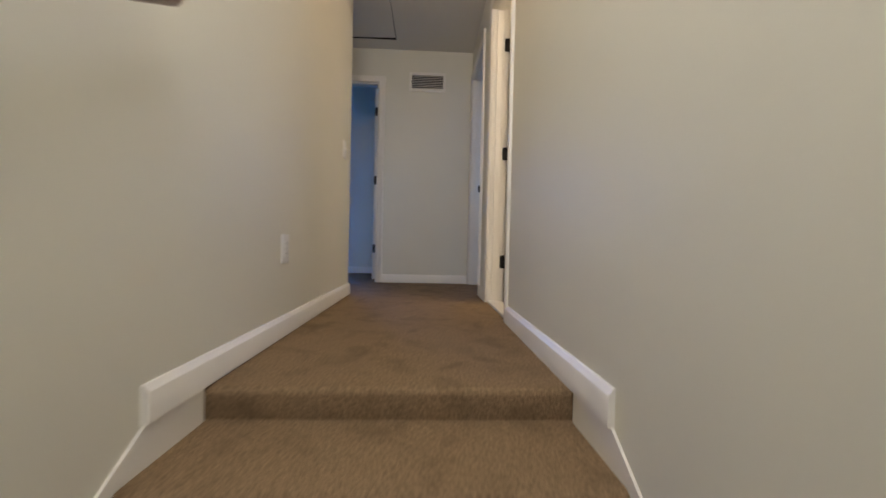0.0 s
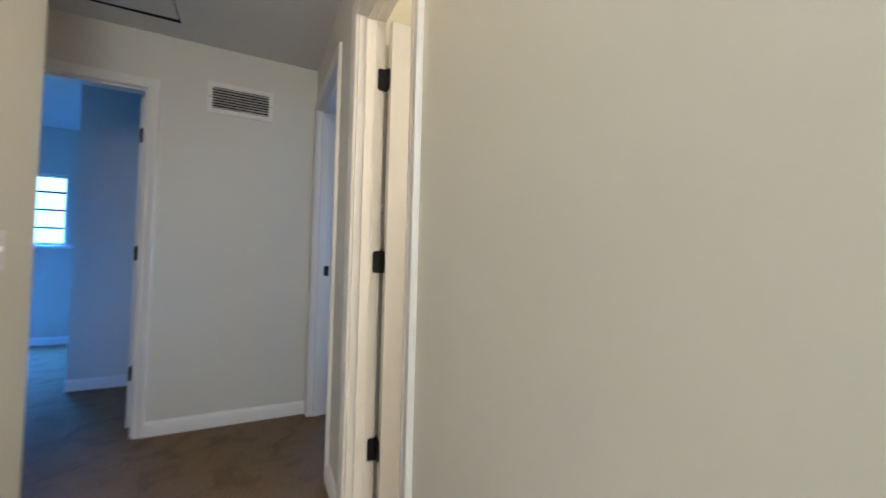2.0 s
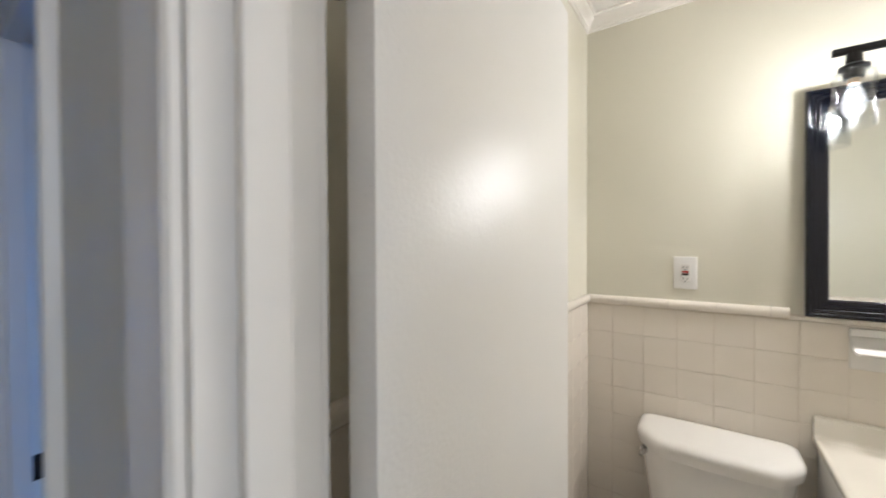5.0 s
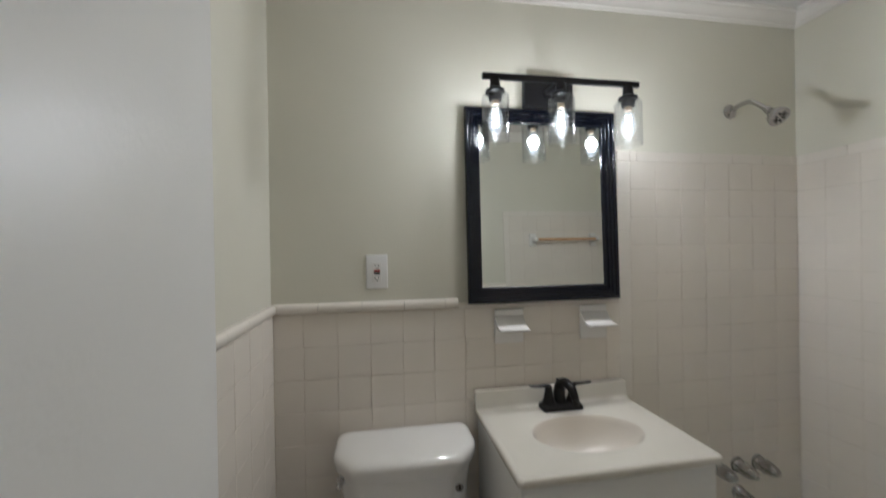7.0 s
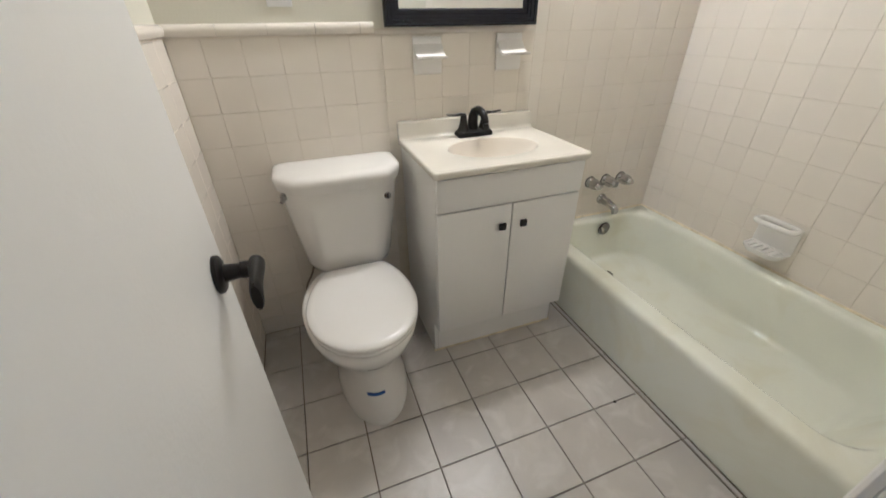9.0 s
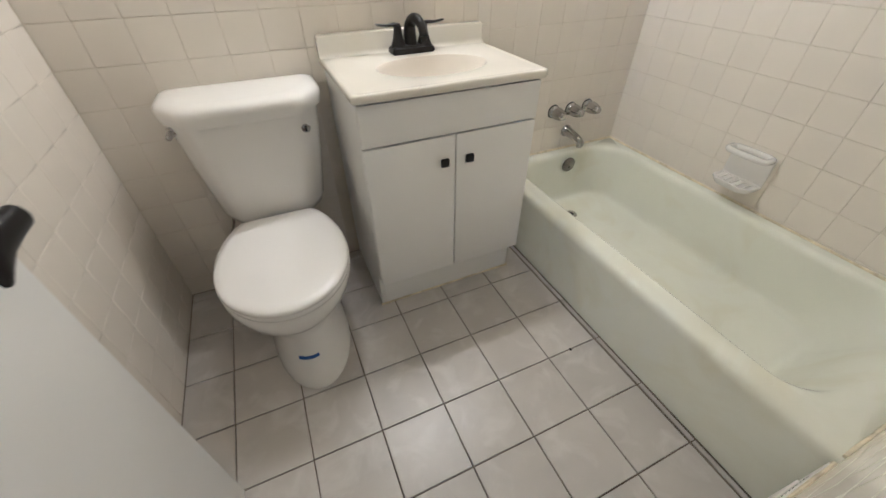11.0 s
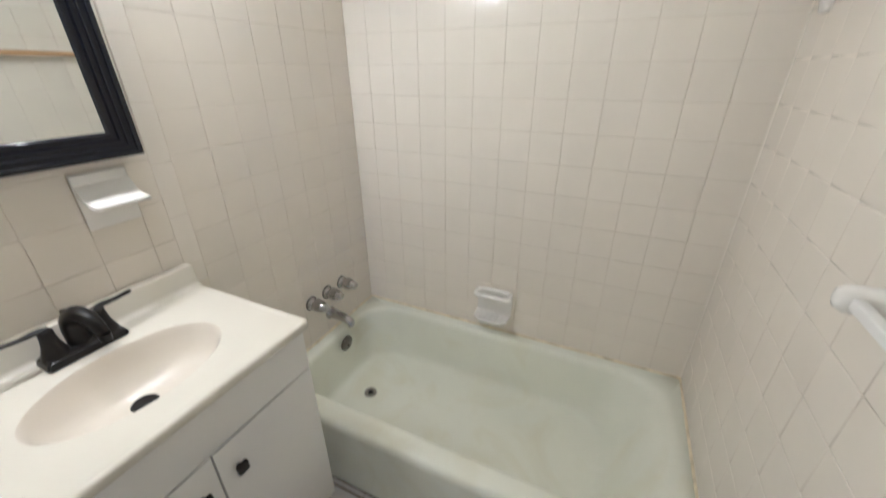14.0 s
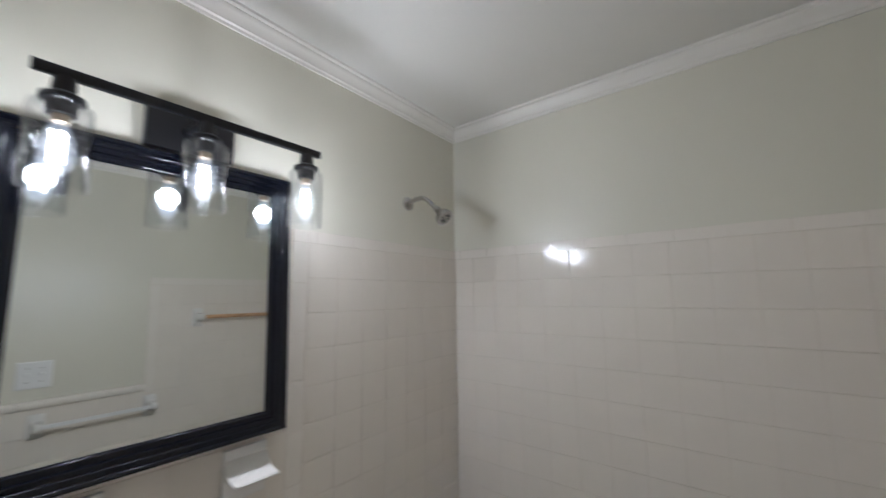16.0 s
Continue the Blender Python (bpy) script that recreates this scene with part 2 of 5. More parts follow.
def thing(name, at, label, category, group=""):
    ob = new(name)
    ob.empty_display_size = 0.05
    ob.location = at
    return tagged(ob, label, category, group)


def part(name, bm, material, parent=None, label="", smooth=True, angle=40):
    me = bpy.data.meshes.new(name)
    top = parent
    while top is not None and top.parent is not None:
        top = top.parent
    if top is not None:
        bmesh.ops.translate(bm, vec=-Vector(top.location), verts=bm.verts)
    bmesh.ops.recalc_face_normals(bm, faces=bm.faces)
    bm.to_mesh(me)
    bm.free()
    me.materials.append(material)
    if smooth:
        for p in me.polygons:
            p.use_smooth = True
        me.set_sharp_from_angle(angle=radians(angle))
    ob = new(name, me)
    ob.parent = parent
    if label:
        ob["label"] = label
    return ob


def solo(name, bm, material, label, category, group="", kind="", smooth=True):
    """A thing or a piece of the setting that is one mesh, its origin at its base."""
    co = [v.co.copy() for v in bm.verts]
    base = Vector(((min(c.x for c in co) + max(c.x for c in co)) / 2, (min(c.y for c in co) + max(c.y for c in co)) / 2, min(c.z for c in co)))
    bmesh.ops.translate(bm, vec=-base, verts=bm.verts)
    ob = part(name, bm, material, None, smooth=smooth)
    ob.location = base
    return tagged(ob, label, category, group, kind)


def setting(name, rows, material, label, bevel=0.0):
    return solo(name, boxes(rows, bevel), material, label, name.split("_")[0], kind="structure", smooth=False)


# ---- measures ----
W, D = 2.20, 1.505            # bathroom inside, tile face to tile face
BC = 2.48                     # bathroom ceiling
HN, HS = -1.615, -2.62        # hall side walls
HC = 2.30                     # hall ceiling
END = -1.03                   # hall end wall
STEP = 1.70                   # top nosing of the stairs
DX0, DX1, DH = 0.155, 0.764, 2.0   # bathroom door opening
NX0, NX1 = -0.95, -0.24       # bedroom door in the hall's north wall
EY0, EY1 = -3.30, -2.538       # door in the end wall
TX, TZ = 0.1165, 0.1145       # wall tile pitch
TT = 0.008

# ---- large structure ----
hall_floor_rows = [(END - 3.1, -0.06, -4.9, HN + 0.002, -0.12, 0.0), (-0.06, STEP - 0.02, HS - 0.06, HN + 0.002, -0.12, 0.0), (END - 2.8, -0.105, HN + 0.002, 2.2, -0.12, 0.0)]
solo("floor", boxes(hall_floor_rows), M_CARPET, "worn brown cut-pile carpet with darker traffic patches", "carpet", kind="structure", smooth=False)
setting("floor_bathroom", [(-0.02, W + 0.1, -D - 0.012, 0.1, -0.15, -0.006)], M_FGROUT, "dark grout bed under the bathroom floor tiles")
wall_h = 2.7
# bathroom shell
setting("wall_north", [(-0.11, W + 0.12, TT, 0.12, -0.12, wall_h)], M_BATHPAINT, "pale sage painted bathroom wall above cream tiles")
setting("wall_east", [(W + TT, W + 0.12, -D - 0.05, TT, -0.12, wall_h)], M_BATHPAINT, "pale sage painted wall above the bathtub tiles")
setting("wall_west", [(-0.11, -TT, -D, TT, -0.12, wall_h)], M_BATHPAINT, "pale sage painted bathroom wall beside the toilet")
south = [(-0.11, DX0 - 0.018, -D - 0.055, -D - TT, -0.12, wall_h), (DX1 + 0.018, W + 0.12, -D - 0.055, -D - TT, -0.12, wall_h), (DX0 - 0.018, DX1 + 0.018, -D - 0.055, -D - TT, DH + 0.018, wall_h)]
setting("wall_south", south, M_BATHPAINT, "pale sage painted bathroom wall round the doorway")
# hall shell
hn = [(NX1 + 0.02, DX0 - 0.018, HN, -D - 0.055, -0.12, wall_h), (DX1 + 0.018, 4.9, HN, -D - 0.055, -2.2, wall_h), (DX0 - 0.018, DX1 + 0.018, HN, -D - 0.055, DH + 0.018, wall_h),
      (END - 0.13, NX0 - 0.02, HN, -D - 0.0, -0.12, wall_h), (NX0 - 0.02, NX1 + 0.02, HN, -D - 0.0, DH + 0.02, wall_h), (NX1 + 0.02, -0.11, -D - 0.055, -D - 0.0, -0.12, wall_h)]
setting("wall_hall_north", hn, M_HALL, "off-white painted hallway wall with a satin sheen")
setting("wall_hall_south", [(-0.125, 4.9, HS - 0.12, HS, -2.2, wall_h), (-0.125, -0.005, -4.9, HS - 0.12, -0.12, wall_h)], M_HALL, "off-white painted hallway wall ending at an outside corner")
setting("wall_hall_end", [(END - 0.12, END, EY1, HN, -0.12, wall_h), (END - 0.12, END, EY0, EY1, DH + 0.0, wall_h), (END - 0.12, END, -4.9, EY0, -0.12, wall_h)], M_HALL, "off-white painted wall at the end of the hallway")
setting("wall_alcove", [(END, -0.125, -4.9, -4.78, -0.12, wall_h)], M_HALL, "off-white painted wall closing the side passage")
setting("wall_stair_end", [(4.9, 5.02, -2.74, -1.5, -2.2, wall_h)], M_HALL, "off-white painted wall behind the stairs")
setting("ceiling", [(-0.11, W + 0.12, -D - 0.05, 0.12, BC, BC + 0.1)], M_CEIL, "white painted bathroom ceiling")
HX0, HX1, HY0, HY1 = -0.85, -0.20, -3.05, -2.362
setting("ceiling_hall", [(END - 0.12, 5.0, HY1, -D - 0.055, HC, HC + 0.1), (END - 0.12, HX0, -4.9, HY1, HC, HC + 0.1), (HX1, 5.0, -4.9, HY1, HC, HC + 0.1), (HX0, HX1, -4.9, HY0, HC, HC + 0.1)], M_CEIL, "matt white hallway ceiling with an attic hatch opening")
hatch = thing("attic_hatch", (-0.52, -2.7, HC), "white painted attic hatch panel, slightly askew in the hallway ceiling", "hatch")
hp = ((HX0 + 0.010, HY0 + 0.01), (HX1 - 0.006, HY0 + 0.01), (HX1 - 0.006, HY1 - 0.006), (HX0 + 0.032, HY1 - 0.008))
part("panel", loft([[(px, py, z) for px, py in hp] for z in (HC + 0.001, HC + 0.012)]), M_CEIL, hatch, smooth=False)
# Dark strip on the hole's side, in place of the deep gap's shade.
part("gap_shade_strip", boxes([(HX0 + 0.0005, HX0 + 0.003, HY0 + 0.002, HY1 - 0.002, HC + 0.0005, HC + 0.0138)]), M_DARK, hatch, "dark strip standing in for the shade in the gap")
# Dark block added so the space over the panel looks unlit.
part("shade_backing", boxes([(HX0 + 0.001, HX1 - 0.001, HY0 + 0.001, HY1 - 0.001, HC + 0.014, HC + 0.10)]), M_DARK, hatch, "dark block standing in for the unlit space above the hatch")

# rooms beyond the doors
FX = -4.0
setting("wall_bedroom_west", [(FX - 0.12, FX, -4.9, -4.35, -0.12, 2.6), (FX - 0.12, FX, -3.85, -1.5, -0.12, 2.6), (FX - 0.12, FX, -4.35, -3.85, -0.12, 1.09), (FX - 0.12, FX, -4.35, -3.85, 1.88, 2.6)], M_HALL, "painted far wall of the bedroom with a window")
setting("wall_bedroom_closet", [(-2.22, -2.10, -3.17, -1.62, -0.12, 2.6), (FX, -2.22, -3.17, -3.07, -0.12, 2.6)], M_HALL, "painted closet wall in the bedroom")
setting("wall_bedroom_south", [(-4.12, -0.1, -5.02, -4.9, -0.12, 2.6)], M_HALL, "painted side wall of the bedroom")
setting("wall_bedroom_north", [(-3.9, -0.11, 2.2, 2.3, -0.12, 2.6), (-3.72, -3.60, -1.5, -0.80, -0.12, 2.6), (-3.72, -3.60, -0.80, 0.1, -0.12, 1.15), (-3.72, -3.60, -0.80, 0.1, 1.86, 2.6), (-3.72, -3.60, 0.1, 2.2, -0.12, 2.6)], M_HALL, "painted walls of the second bedroom")
setting("wall_bedroom_divide", [(-4.12, END - 0.13, -1.615, -1.506, -0.12, 2.6)], M_HALL, "painted wall between the two bedrooms")
setting("ceiling_bedroom", [(-4.12, END - 0.12, -4.9, -1.5, 2.4, 2.5), (-3.9, -0.11, -1.5, 2.3, 2.4, 2.5)], M_CEIL, "white bedroom ceiling")
setting("backdrop", [(-9.0, -8.95, -12, 8, -1, 6)], M_SKY, "bright sky behind the windows")

# stairs
def stairs():
    z0, x0 = -0.09, STEP
    prof = [(STEP - 0.02, 0.0)]
    r = 0.022
    x, z = STEP, 0.0
    rises = [0.09] + [0.18] * 7
    goes = [0.30] + [0.27] * 6 + [1.2]
    pts = []
    for rise, go in zip(rises, goes):
        for k in range(7):
            a = math.pi / 2 - k * math.pi / 2 / 6
            pts.append((x - r + r * math.cos(a) + 0.0, z - r + r * math.sin(a)))
        z -= rise
        pts.append((x - 0.012, z))
        x += go
    pts.append((x - r, z))
    pts = [(STEP - 0.02, 0.0)] + pts
    bm = bmesh.new()
    top = [[bm.verts.new((px, y, pz)) for px, pz in pts] for y in (HN, HS)]
    for i in range(len(pts) - 1):
        bm.faces.new((top[0][i], top[0][i + 1], top[1][i + 1], top[1][i]))
    low = [[bm.verts.new((px, y, -2.2)) for px in (pts[0][0], pts[-1][0])] for y in (HN, HS)]
    bm.faces.new(top[0] + [low[0][1], low[0][0]])
    bm.faces.new(top[1] + [low[1][1], low[1][0]])
    bm.faces.new((low[0][0], low[0][1], low[1][1], low[1][0]))
    bm.faces.new((top[0][0], top[1][0], low[1][0], low[0][0]))
    bm.faces.new((top[0][-1], top[1][-1], low[1][1], low[0][1]))
    return bm


solo("floor_stairs", stairs(), M_CARPET, "brown carpeted steps with rounded nosings", "stairs", kind="structure")


# baseboards
def moulding(a, b, h=0.082, t=0.016, z=0.0, side=1, name="baseboard", label="white painted baseboard with a stepped top"):
    """A board along a wall from a to b (x, y); side: the way it stands out, to the left of a->b."""
    a, b = Vector((*a, 0)), Vector((*b, 0))
    d = (b - a).normalized()
    n = Vector((-d.y, d.x, 0)) * side
    prof = [(0, 0), (t, 0), (t, h * 0.78), (t * 0.85, h * 0.84), (t * 0.55, h * 0.90), (t * 0.45, h * 0.97), (t * 0.3, h), (0, h)]
    rings = [[tuple(p + n * (u + 0.0005) + Vector((0, 0, z + v))) for u, v in prof] for p in (a, b)]
    return solo(name, loft(rings), M_TRIM, label, "baseboard", kind="structure")


moulding((DX1 + 0.058, HN), (STEP + 0.215, HN), side=-1, h=0.086)
moulding((-0.182, HN), (DX0 - 0.058, HN), side=-1)
moulding((-0.125, HS), (STEP + 0.215, HS), side=1, h=0.083, z=0.004)
moulding((-0.125, HS - 0.0), (-0.125, -4.78), side=-1)
moulding((END, -1.617), (END, EY1 + 0.058), side=1)
moulding((-2.10, -1.65), (-2.10, -3.17), side=1)
moulding((-4.0, -3.17), (-4.0, -4.9), side=1)
moulding((-3.6, -1.5), (-3.6, 2.2), side=-1)
for y, s in ((HN, -1), (HS, 1)):
    t = 0.007 * s
    bm = bmesh.new()
    prof = [(STEP, -0.115), (STEP, 0.006), (STEP + 0.20, 0.006), (STEP + 0.20 + 2.6, -1.70), (STEP + 0.20 + 2.6, -1.95), (STEP + 0.1, -0.115)]
    rings = [[(px, y + o, pz) for px, pz in prof] for o in (0.0005 * s, t)]
    solo("trim", loft(rings), M_TRIM, "white painted sloping skirt board beside the steps", "skirting", kind="structure", smooth=False)


# door casings
def casing(axis, plane, lo, hi, head, out, width=0.058, label="white painted stepped door casing", name="trim"):
    """Three mitred lengths round an opening; axis: the way the wall runs; out: the sign of the side it stands on."""
    prof = [(0.0, 0.0), (0.0, 0.007), (0.004, 0.011), (0.016, 0.012), (0.020, 0.009), (0.026, 0.012), (width - 0.010, 0.016), (width - 0.003, 0.016), (width, 0.012), (width, 0.0)]
    lo, hi, head = lo - 0.003, hi + 0.003, head + 0.003
    path = [(lo, -0.0, -1, 0), (lo, head, -1, 1), (hi, head, 1, 1), (hi, 0.0, 1, 0)]
    rings = []
    for u, z, du, dz in path:
        ring = []
        for w, t in prof:
            uu, zz, o = u + du * w, z + dz * w, plane + out * (t + 0.0005)
            ring.append((uu, o, zz) if axis == "x" else (o, uu, zz))
        rings.append(ring)
    return solo(name, loft(rings), M_TRIM, label, "casing", kind="structure")


casing("x", HN, DX0, DX1, DH, -1)
casing("x", -D - TT, DX0, DX1, DH, 1)
casing("x", HN, NX0, NX1, DH, -1)
casing("y", END, EY0, EY1, DH - 0.03, 1)


def jamb(axis, lo, hi, head, p0, p1, stop0, stop1, t=0.017):
    rows = []
    for a, b in ((lo - t, lo), (hi, hi + t)):
        rows.append((a, b, p0, p1, 0.0, head + t))
    rows.append((lo, hi, p0, p1, head, head + t))
    rows.append((lo, lo + 0.011, stop0, stop1, 0, head))
    rows.append((hi - 0.011, hi, stop0, stop1, 0, head))
    rows.append((lo + 0.011, hi - 0.011, stop0, stop1, head - 0.011, head))
    if axis == "y":
        rows = [(r[2], r[3], r[0], r[1], r[4], r[5]) for r in rows]
    return solo("door_frame", boxes(rows, 0.0015, 1), M_TRIM, "white painted door frame with stops", "door frame", kind="structure", smooth=False)


jamb("x", DX0, DX1, DH, HN + 0.001, -D - TT - 0.0005, -1.585, -1.548)
jamb("x", NX0, NX1, DH, HN + 0.001, -D + 0.01, -1.585, -1.548)
jamb("y", EY0, EY1, DH - 0.03, END - 0.119, END - 0.001, -1.075, -1.04)
setting("trim_threshold", [(DX0, DX1, HN + 0.004, -D - 0.01, -0.05, 0.012)], M_MARBLE, "white marble threshold in the bathroom doorway", 0.004)


# doors
def hinge(x, y, z, parent, leaf_dir, dark=M_BRONZE, jamb_dir=(0, -1)):
    """One butt hinge: barrel at (x, y), one leaf along jamb_dir, one along leaf_dir."""
    h = part("hinge", join(lathe([(-0.045, 0.0), (-0.045, 0.0055), (0.045, 0.0055), (0.045, 0.0)], (x, y, z), n=12),
             lathe([(0.045, 0.003), (0.048, 0.004), (0.052, 0.001)], (x, y, z), n=10)), dark, parent, "dark bronze butt hinge with rounded corners")
    for dx, dy in (jamb_dir, leaf_dir):
        L = 0.034
        nx, ny = -dy, dx
        rings = []
        pts = []
        for cx, cz, a0 in ((L - 0.01, 0.034, 0), (0.0, 0.044, None), (0.0, -0.044, None), (L - 0.01, -0.034, -90)):
            if a0 is None:
                pts.append((cx, cz))
            else:
                for k in range(5):
                    a = radians(a0 + k * 22.5)
                    pts.append((cx + 0.01 * math.cos(a), cz + 0.01 * math.sin(a)))
        for o in (-0.0014, 0.0014):
            rings.append([(x + dx * u + nx * o, y + dy * u + ny * o, z + v) for u, v in pts])
        part("hinge_leaf", loft(rings), dark, h)
        screws = [lathe([(-0.0025, 0.0), (-0.0025, 0.0035), (0.0025, 0.0035), (0.0025, 0.0)], (0, 0, 0), "y", 8) for _ in range(3)]
        for s, (u, v) in zip(screws, ((0.02, 0.03), (0.012, 0.0), (0.02, -0.03))):
            bmesh.ops.rotate(s, cent=(0, 0, 0), matrix=Matrix.Rotation(math.atan2(ny, nx) - math.pi / 2, 3, "Z"), verts=s.verts)
            bmesh.ops.translate(s, vec=(x + dx * u, y + dy * u, z + v), verts=s.verts)
        part("screw", join(*screws), M_DARK, h)


def lever(x, y, z, out, back, parent, knob=False):
    """A lever handle on a face with normal (out, 0), the arm pointing along y by back."""
    ros = part("handle_rosette", lathe([(0.0, 0.0), (0.0, 0.031), (0.006, 0.031), (0.010, 0.026), (0.012, 0.015), (0.034, 0.012), (0.036, 0.014), (0.058, 0.014), (0.064, 0.0)] if out > 0 else
               [(0.0, 0.0), (0.0, 0.031), (-0.006, 0.031), (-0.010, 0.026), (-0.012, 0.015), (-0.034, 0.012), (-0.036, 0.014), (-0.058, 0.014), (-0.064, 0.0)], (x, y, z), "x"), M_BRONZE, parent, "round oil-rubbed bronze rosette")
    xs = x + out * 0.058
    pts = [(-0.018, 0.0, 0.007, 0.010), (-0.013, 0.0, 0.013, 0.016), (0.012, 0.001, 0.012, 0.017), (0.036, -0.001, 0.009, 0.018), (0.056, -0.005, 0.009, 0.022), (0.070, -0.009, 0.009, 0.025), (0.074, -0.010, 0.007, 0.022)]
    rings = []
    for u, dz, hx, hz in pts:
        rings.append([(xs + hx * math.cos(a), y + back * u, z + dz + hz * math.sin(a)) for a in (2 * math.pi * k / 14 for k in range(14))])
    part("handle_lever", loft(rings), M_BRONZE, ros, "curved oil-rubbed bronze lever")


LX0, LX1, LY0, LY1 = 0.160, 0.195, -1.490, -0.897
bath_door = thing("door_1", (0.160, -1.490, 0.012), "white painted flush door standing open into the bathroom beside the toilet", "door")
tagged(bath_door, kind="structure")
part("leaf", boxes([(LX0, LX1, LY0, LY1, 0.018, DH - 0.006)], 0.002), M_DOOR, bath_door, "flush white leaf with a faint roller texture")
for hz in (0.28, 1.02, 1.76):
    hinge(DX0 + 0.003, -1.4985, hz, bath_door, (0.9, 0.12))
lever(LX1, -0.962, 0.94, 1, -1, bath_door)
lever(LX0, -0.962, 0.94, -1, -1, bath_door)
part("latch_plate", boxes([(LX0 + 0.006, LX1 - 0.006, LY1 - 0.001, LY1 + 0.0015, 0.91, 0.967)], 0.001), M_BRONZE, bath_door, "dark latch plate on the door's edge")

bath_door.rotation_euler = (0, 0, radians(1.5))

end_door = thing("door_2", (-1.5, -2.66, 0.0), "white painted flush bedroom door standing open", "door")
tagged(end_door, kind="structure")
part("leaf", boxes([(END - 0.13 - 0.70, END - 0.128, EY1 - 0.056, EY1 - 0.021, 0.018, DH - 0.036)], 0.002), M_DOOR, end_door)
for hz in (0.33, 1.03, 1.73):
    hinge(END - 0.1255, EY1 - 0.019, hz, end_door, (0, -1), M_BRONZE, (1, 0))
ros = part("handle_rosette", lathe([(0.0, 0.0), (0.0, 0.031), (-0.018, 0.030), (-0.022, 0.013), (-0.055, 0.011), (-0.058, 0.0)], (END - 0.76, EY1 - 0.045, 0.90), "y"), M_BRONZE, end_door)
part("knob", lathe([(-0.050, 0.0), (-0.050, 0.012), (-0.062, 0.024), (-0.080, 0.026), (-0.094, 0.018), (-0.097, 0.0)], (END - 0.76, EY1 - 0.045, 0.90), "y"), M_BRONZE, ros)
strike = thing("strike_plate", (NX0, -1.53, 0.945), "dark bronze strike plate on the white bedroom door frame", "strike plate")
part("plate", boxes([(NX0 - 0.0005, NX0 + 0.002, -1.546, -1.514, 0.91, 0.975)], 0.0008), M_BRONZE, strike)
part("lip", boxes([(NX0 + 0.001, NX0 + 0.004, -1.538, -1.524, 0.93, 0.955)], 0.0008), M_DARK, strike)


# The blue on this leaf comes from its own added lamp.
closet_door = thing("door_3", (-1.60, -1.40, 0.04), "white painted closet door leaf in the second bedroom, lit blue by an added lamp", "door")
tagged(closet_door, kind="structure")
part("leaf", boxes([(-1.617, -1.582, -1.504, -1.307, 0.045, 2.03)], 0.002), M_DOOR, closet_door)
part("handle_rosette", lathe([(0.0, 0.0), (0.0, 0.028), (-0.008, 0.027), (-0.012, 0.012), (-0.050, 0.022), (-0.058, 0.0)], (-1.617, -1.40, 0.93), "x"), M_BRONZE, closet_door)


# bedroom windows: frames, glass and what shows through them
def window(x, y0, y1, z0, z1, bars_z, name="window_1"):
    w = thing(name, (x, (y0 + y1) / 2, z0), "white framed window with horizontal glazing bars and daylight behind", "window")
    tagged(w, kind="structure")
    part("window_frame", boxes([(x - 0.09, x - 0.03, y0, y0 + 0.04, z0, z1), (x - 0.09, x - 0.03, y1 - 0.04, y1, z0, z1), (x - 0.09, x - 0.03, y0 + 0.04, y1 - 0.04, z0, z0 + 0.03), (x - 0.09, x - 0.03, y0 + 0.04, y1 - 0.04, z1 - 0.03, z1)], 0.003), M_TRIM, w)
    part("window_sill", boxes([(x - 0.02, x + 0.035, y0 - 0.05, y1 + 0.05, z0 - 0.03, z0 - 0.004)], 0.005), M_TRIM, w)
    zs = [z0 + 0.03] + bars_z + [z1 - 0.03]
    for b in bars_z:
        part("glazing_bar", boxes([(x - 0.08, x - 0.05, y0 + 0.04, y1 - 0.04, b - 0.010, b + 0.010)], 0.002), M_DARK, w, "dark glazing bar")
    for a, b in zip(zs, zs[1:]):
        part("pane", boxes([(x - 0.068, x - 0.064, y0 + 0.04, y1 - 0.04, a, b)]), M_GLASS, w)
    return w


window(FX, -4.35, -3.85, 1.09, 1.88, [1.285, 1.485, 1.685])
window(-3.60, -0.80, 0.10, 1.15, 1.86, [1.50], "window_2")
bm = bmesh.new()
rng = random.Random(4)
for _ in range(900):
    c = Vector((rng.uniform(-7.0, -5.4), rng.uniform(-2.2, 1.4), rng.uniform(0.2, 2.4)))
    r = rng.uniform(0.03, 0.08)
    m = Euler([rng.uniform(0, 6.3) for _ in range(3)]).to_matrix()
    vs = [bm.verts.new(c + m @ Vector(p) * r) for p in ((-1, 0, 0), (0, -0.5, 0.1), (1, 0, 0), (0, 0.5, 0.1))]
    bm.faces.new(vs)
shrub = thing("shrub", (-6.2, -0.4, -0.3), "leafy green shrub outside the bedroom window", "shrub")
part("crown", bm, M_LEAF, shrub, smooth=False)
part("trunk", tube([(-6.2, -0.4, -0.3), (-6.15, -0.35, 0.6), (-6.2, -0.45, 1.4)], [0.05, 0.04, 0.02]), M_RAIL, shrub)

# ---- hallway things ----
grille = thing("return_air_grille", (END, -2.06, 1.90), "white steel return air grille with dark slots, high on the wall", "vent")
GY0, GY1, GZ0, GZ1 = -2.245, -1.885, 1.895, 2.085
part("backing", boxes([(END + 0.0006, END + 0.002, GY0 + 0.02, GY1 - 0.02, GZ0 + 0.02, GZ1 - 0.02)]), M_DARK, grille, "dark duct behind the slats")
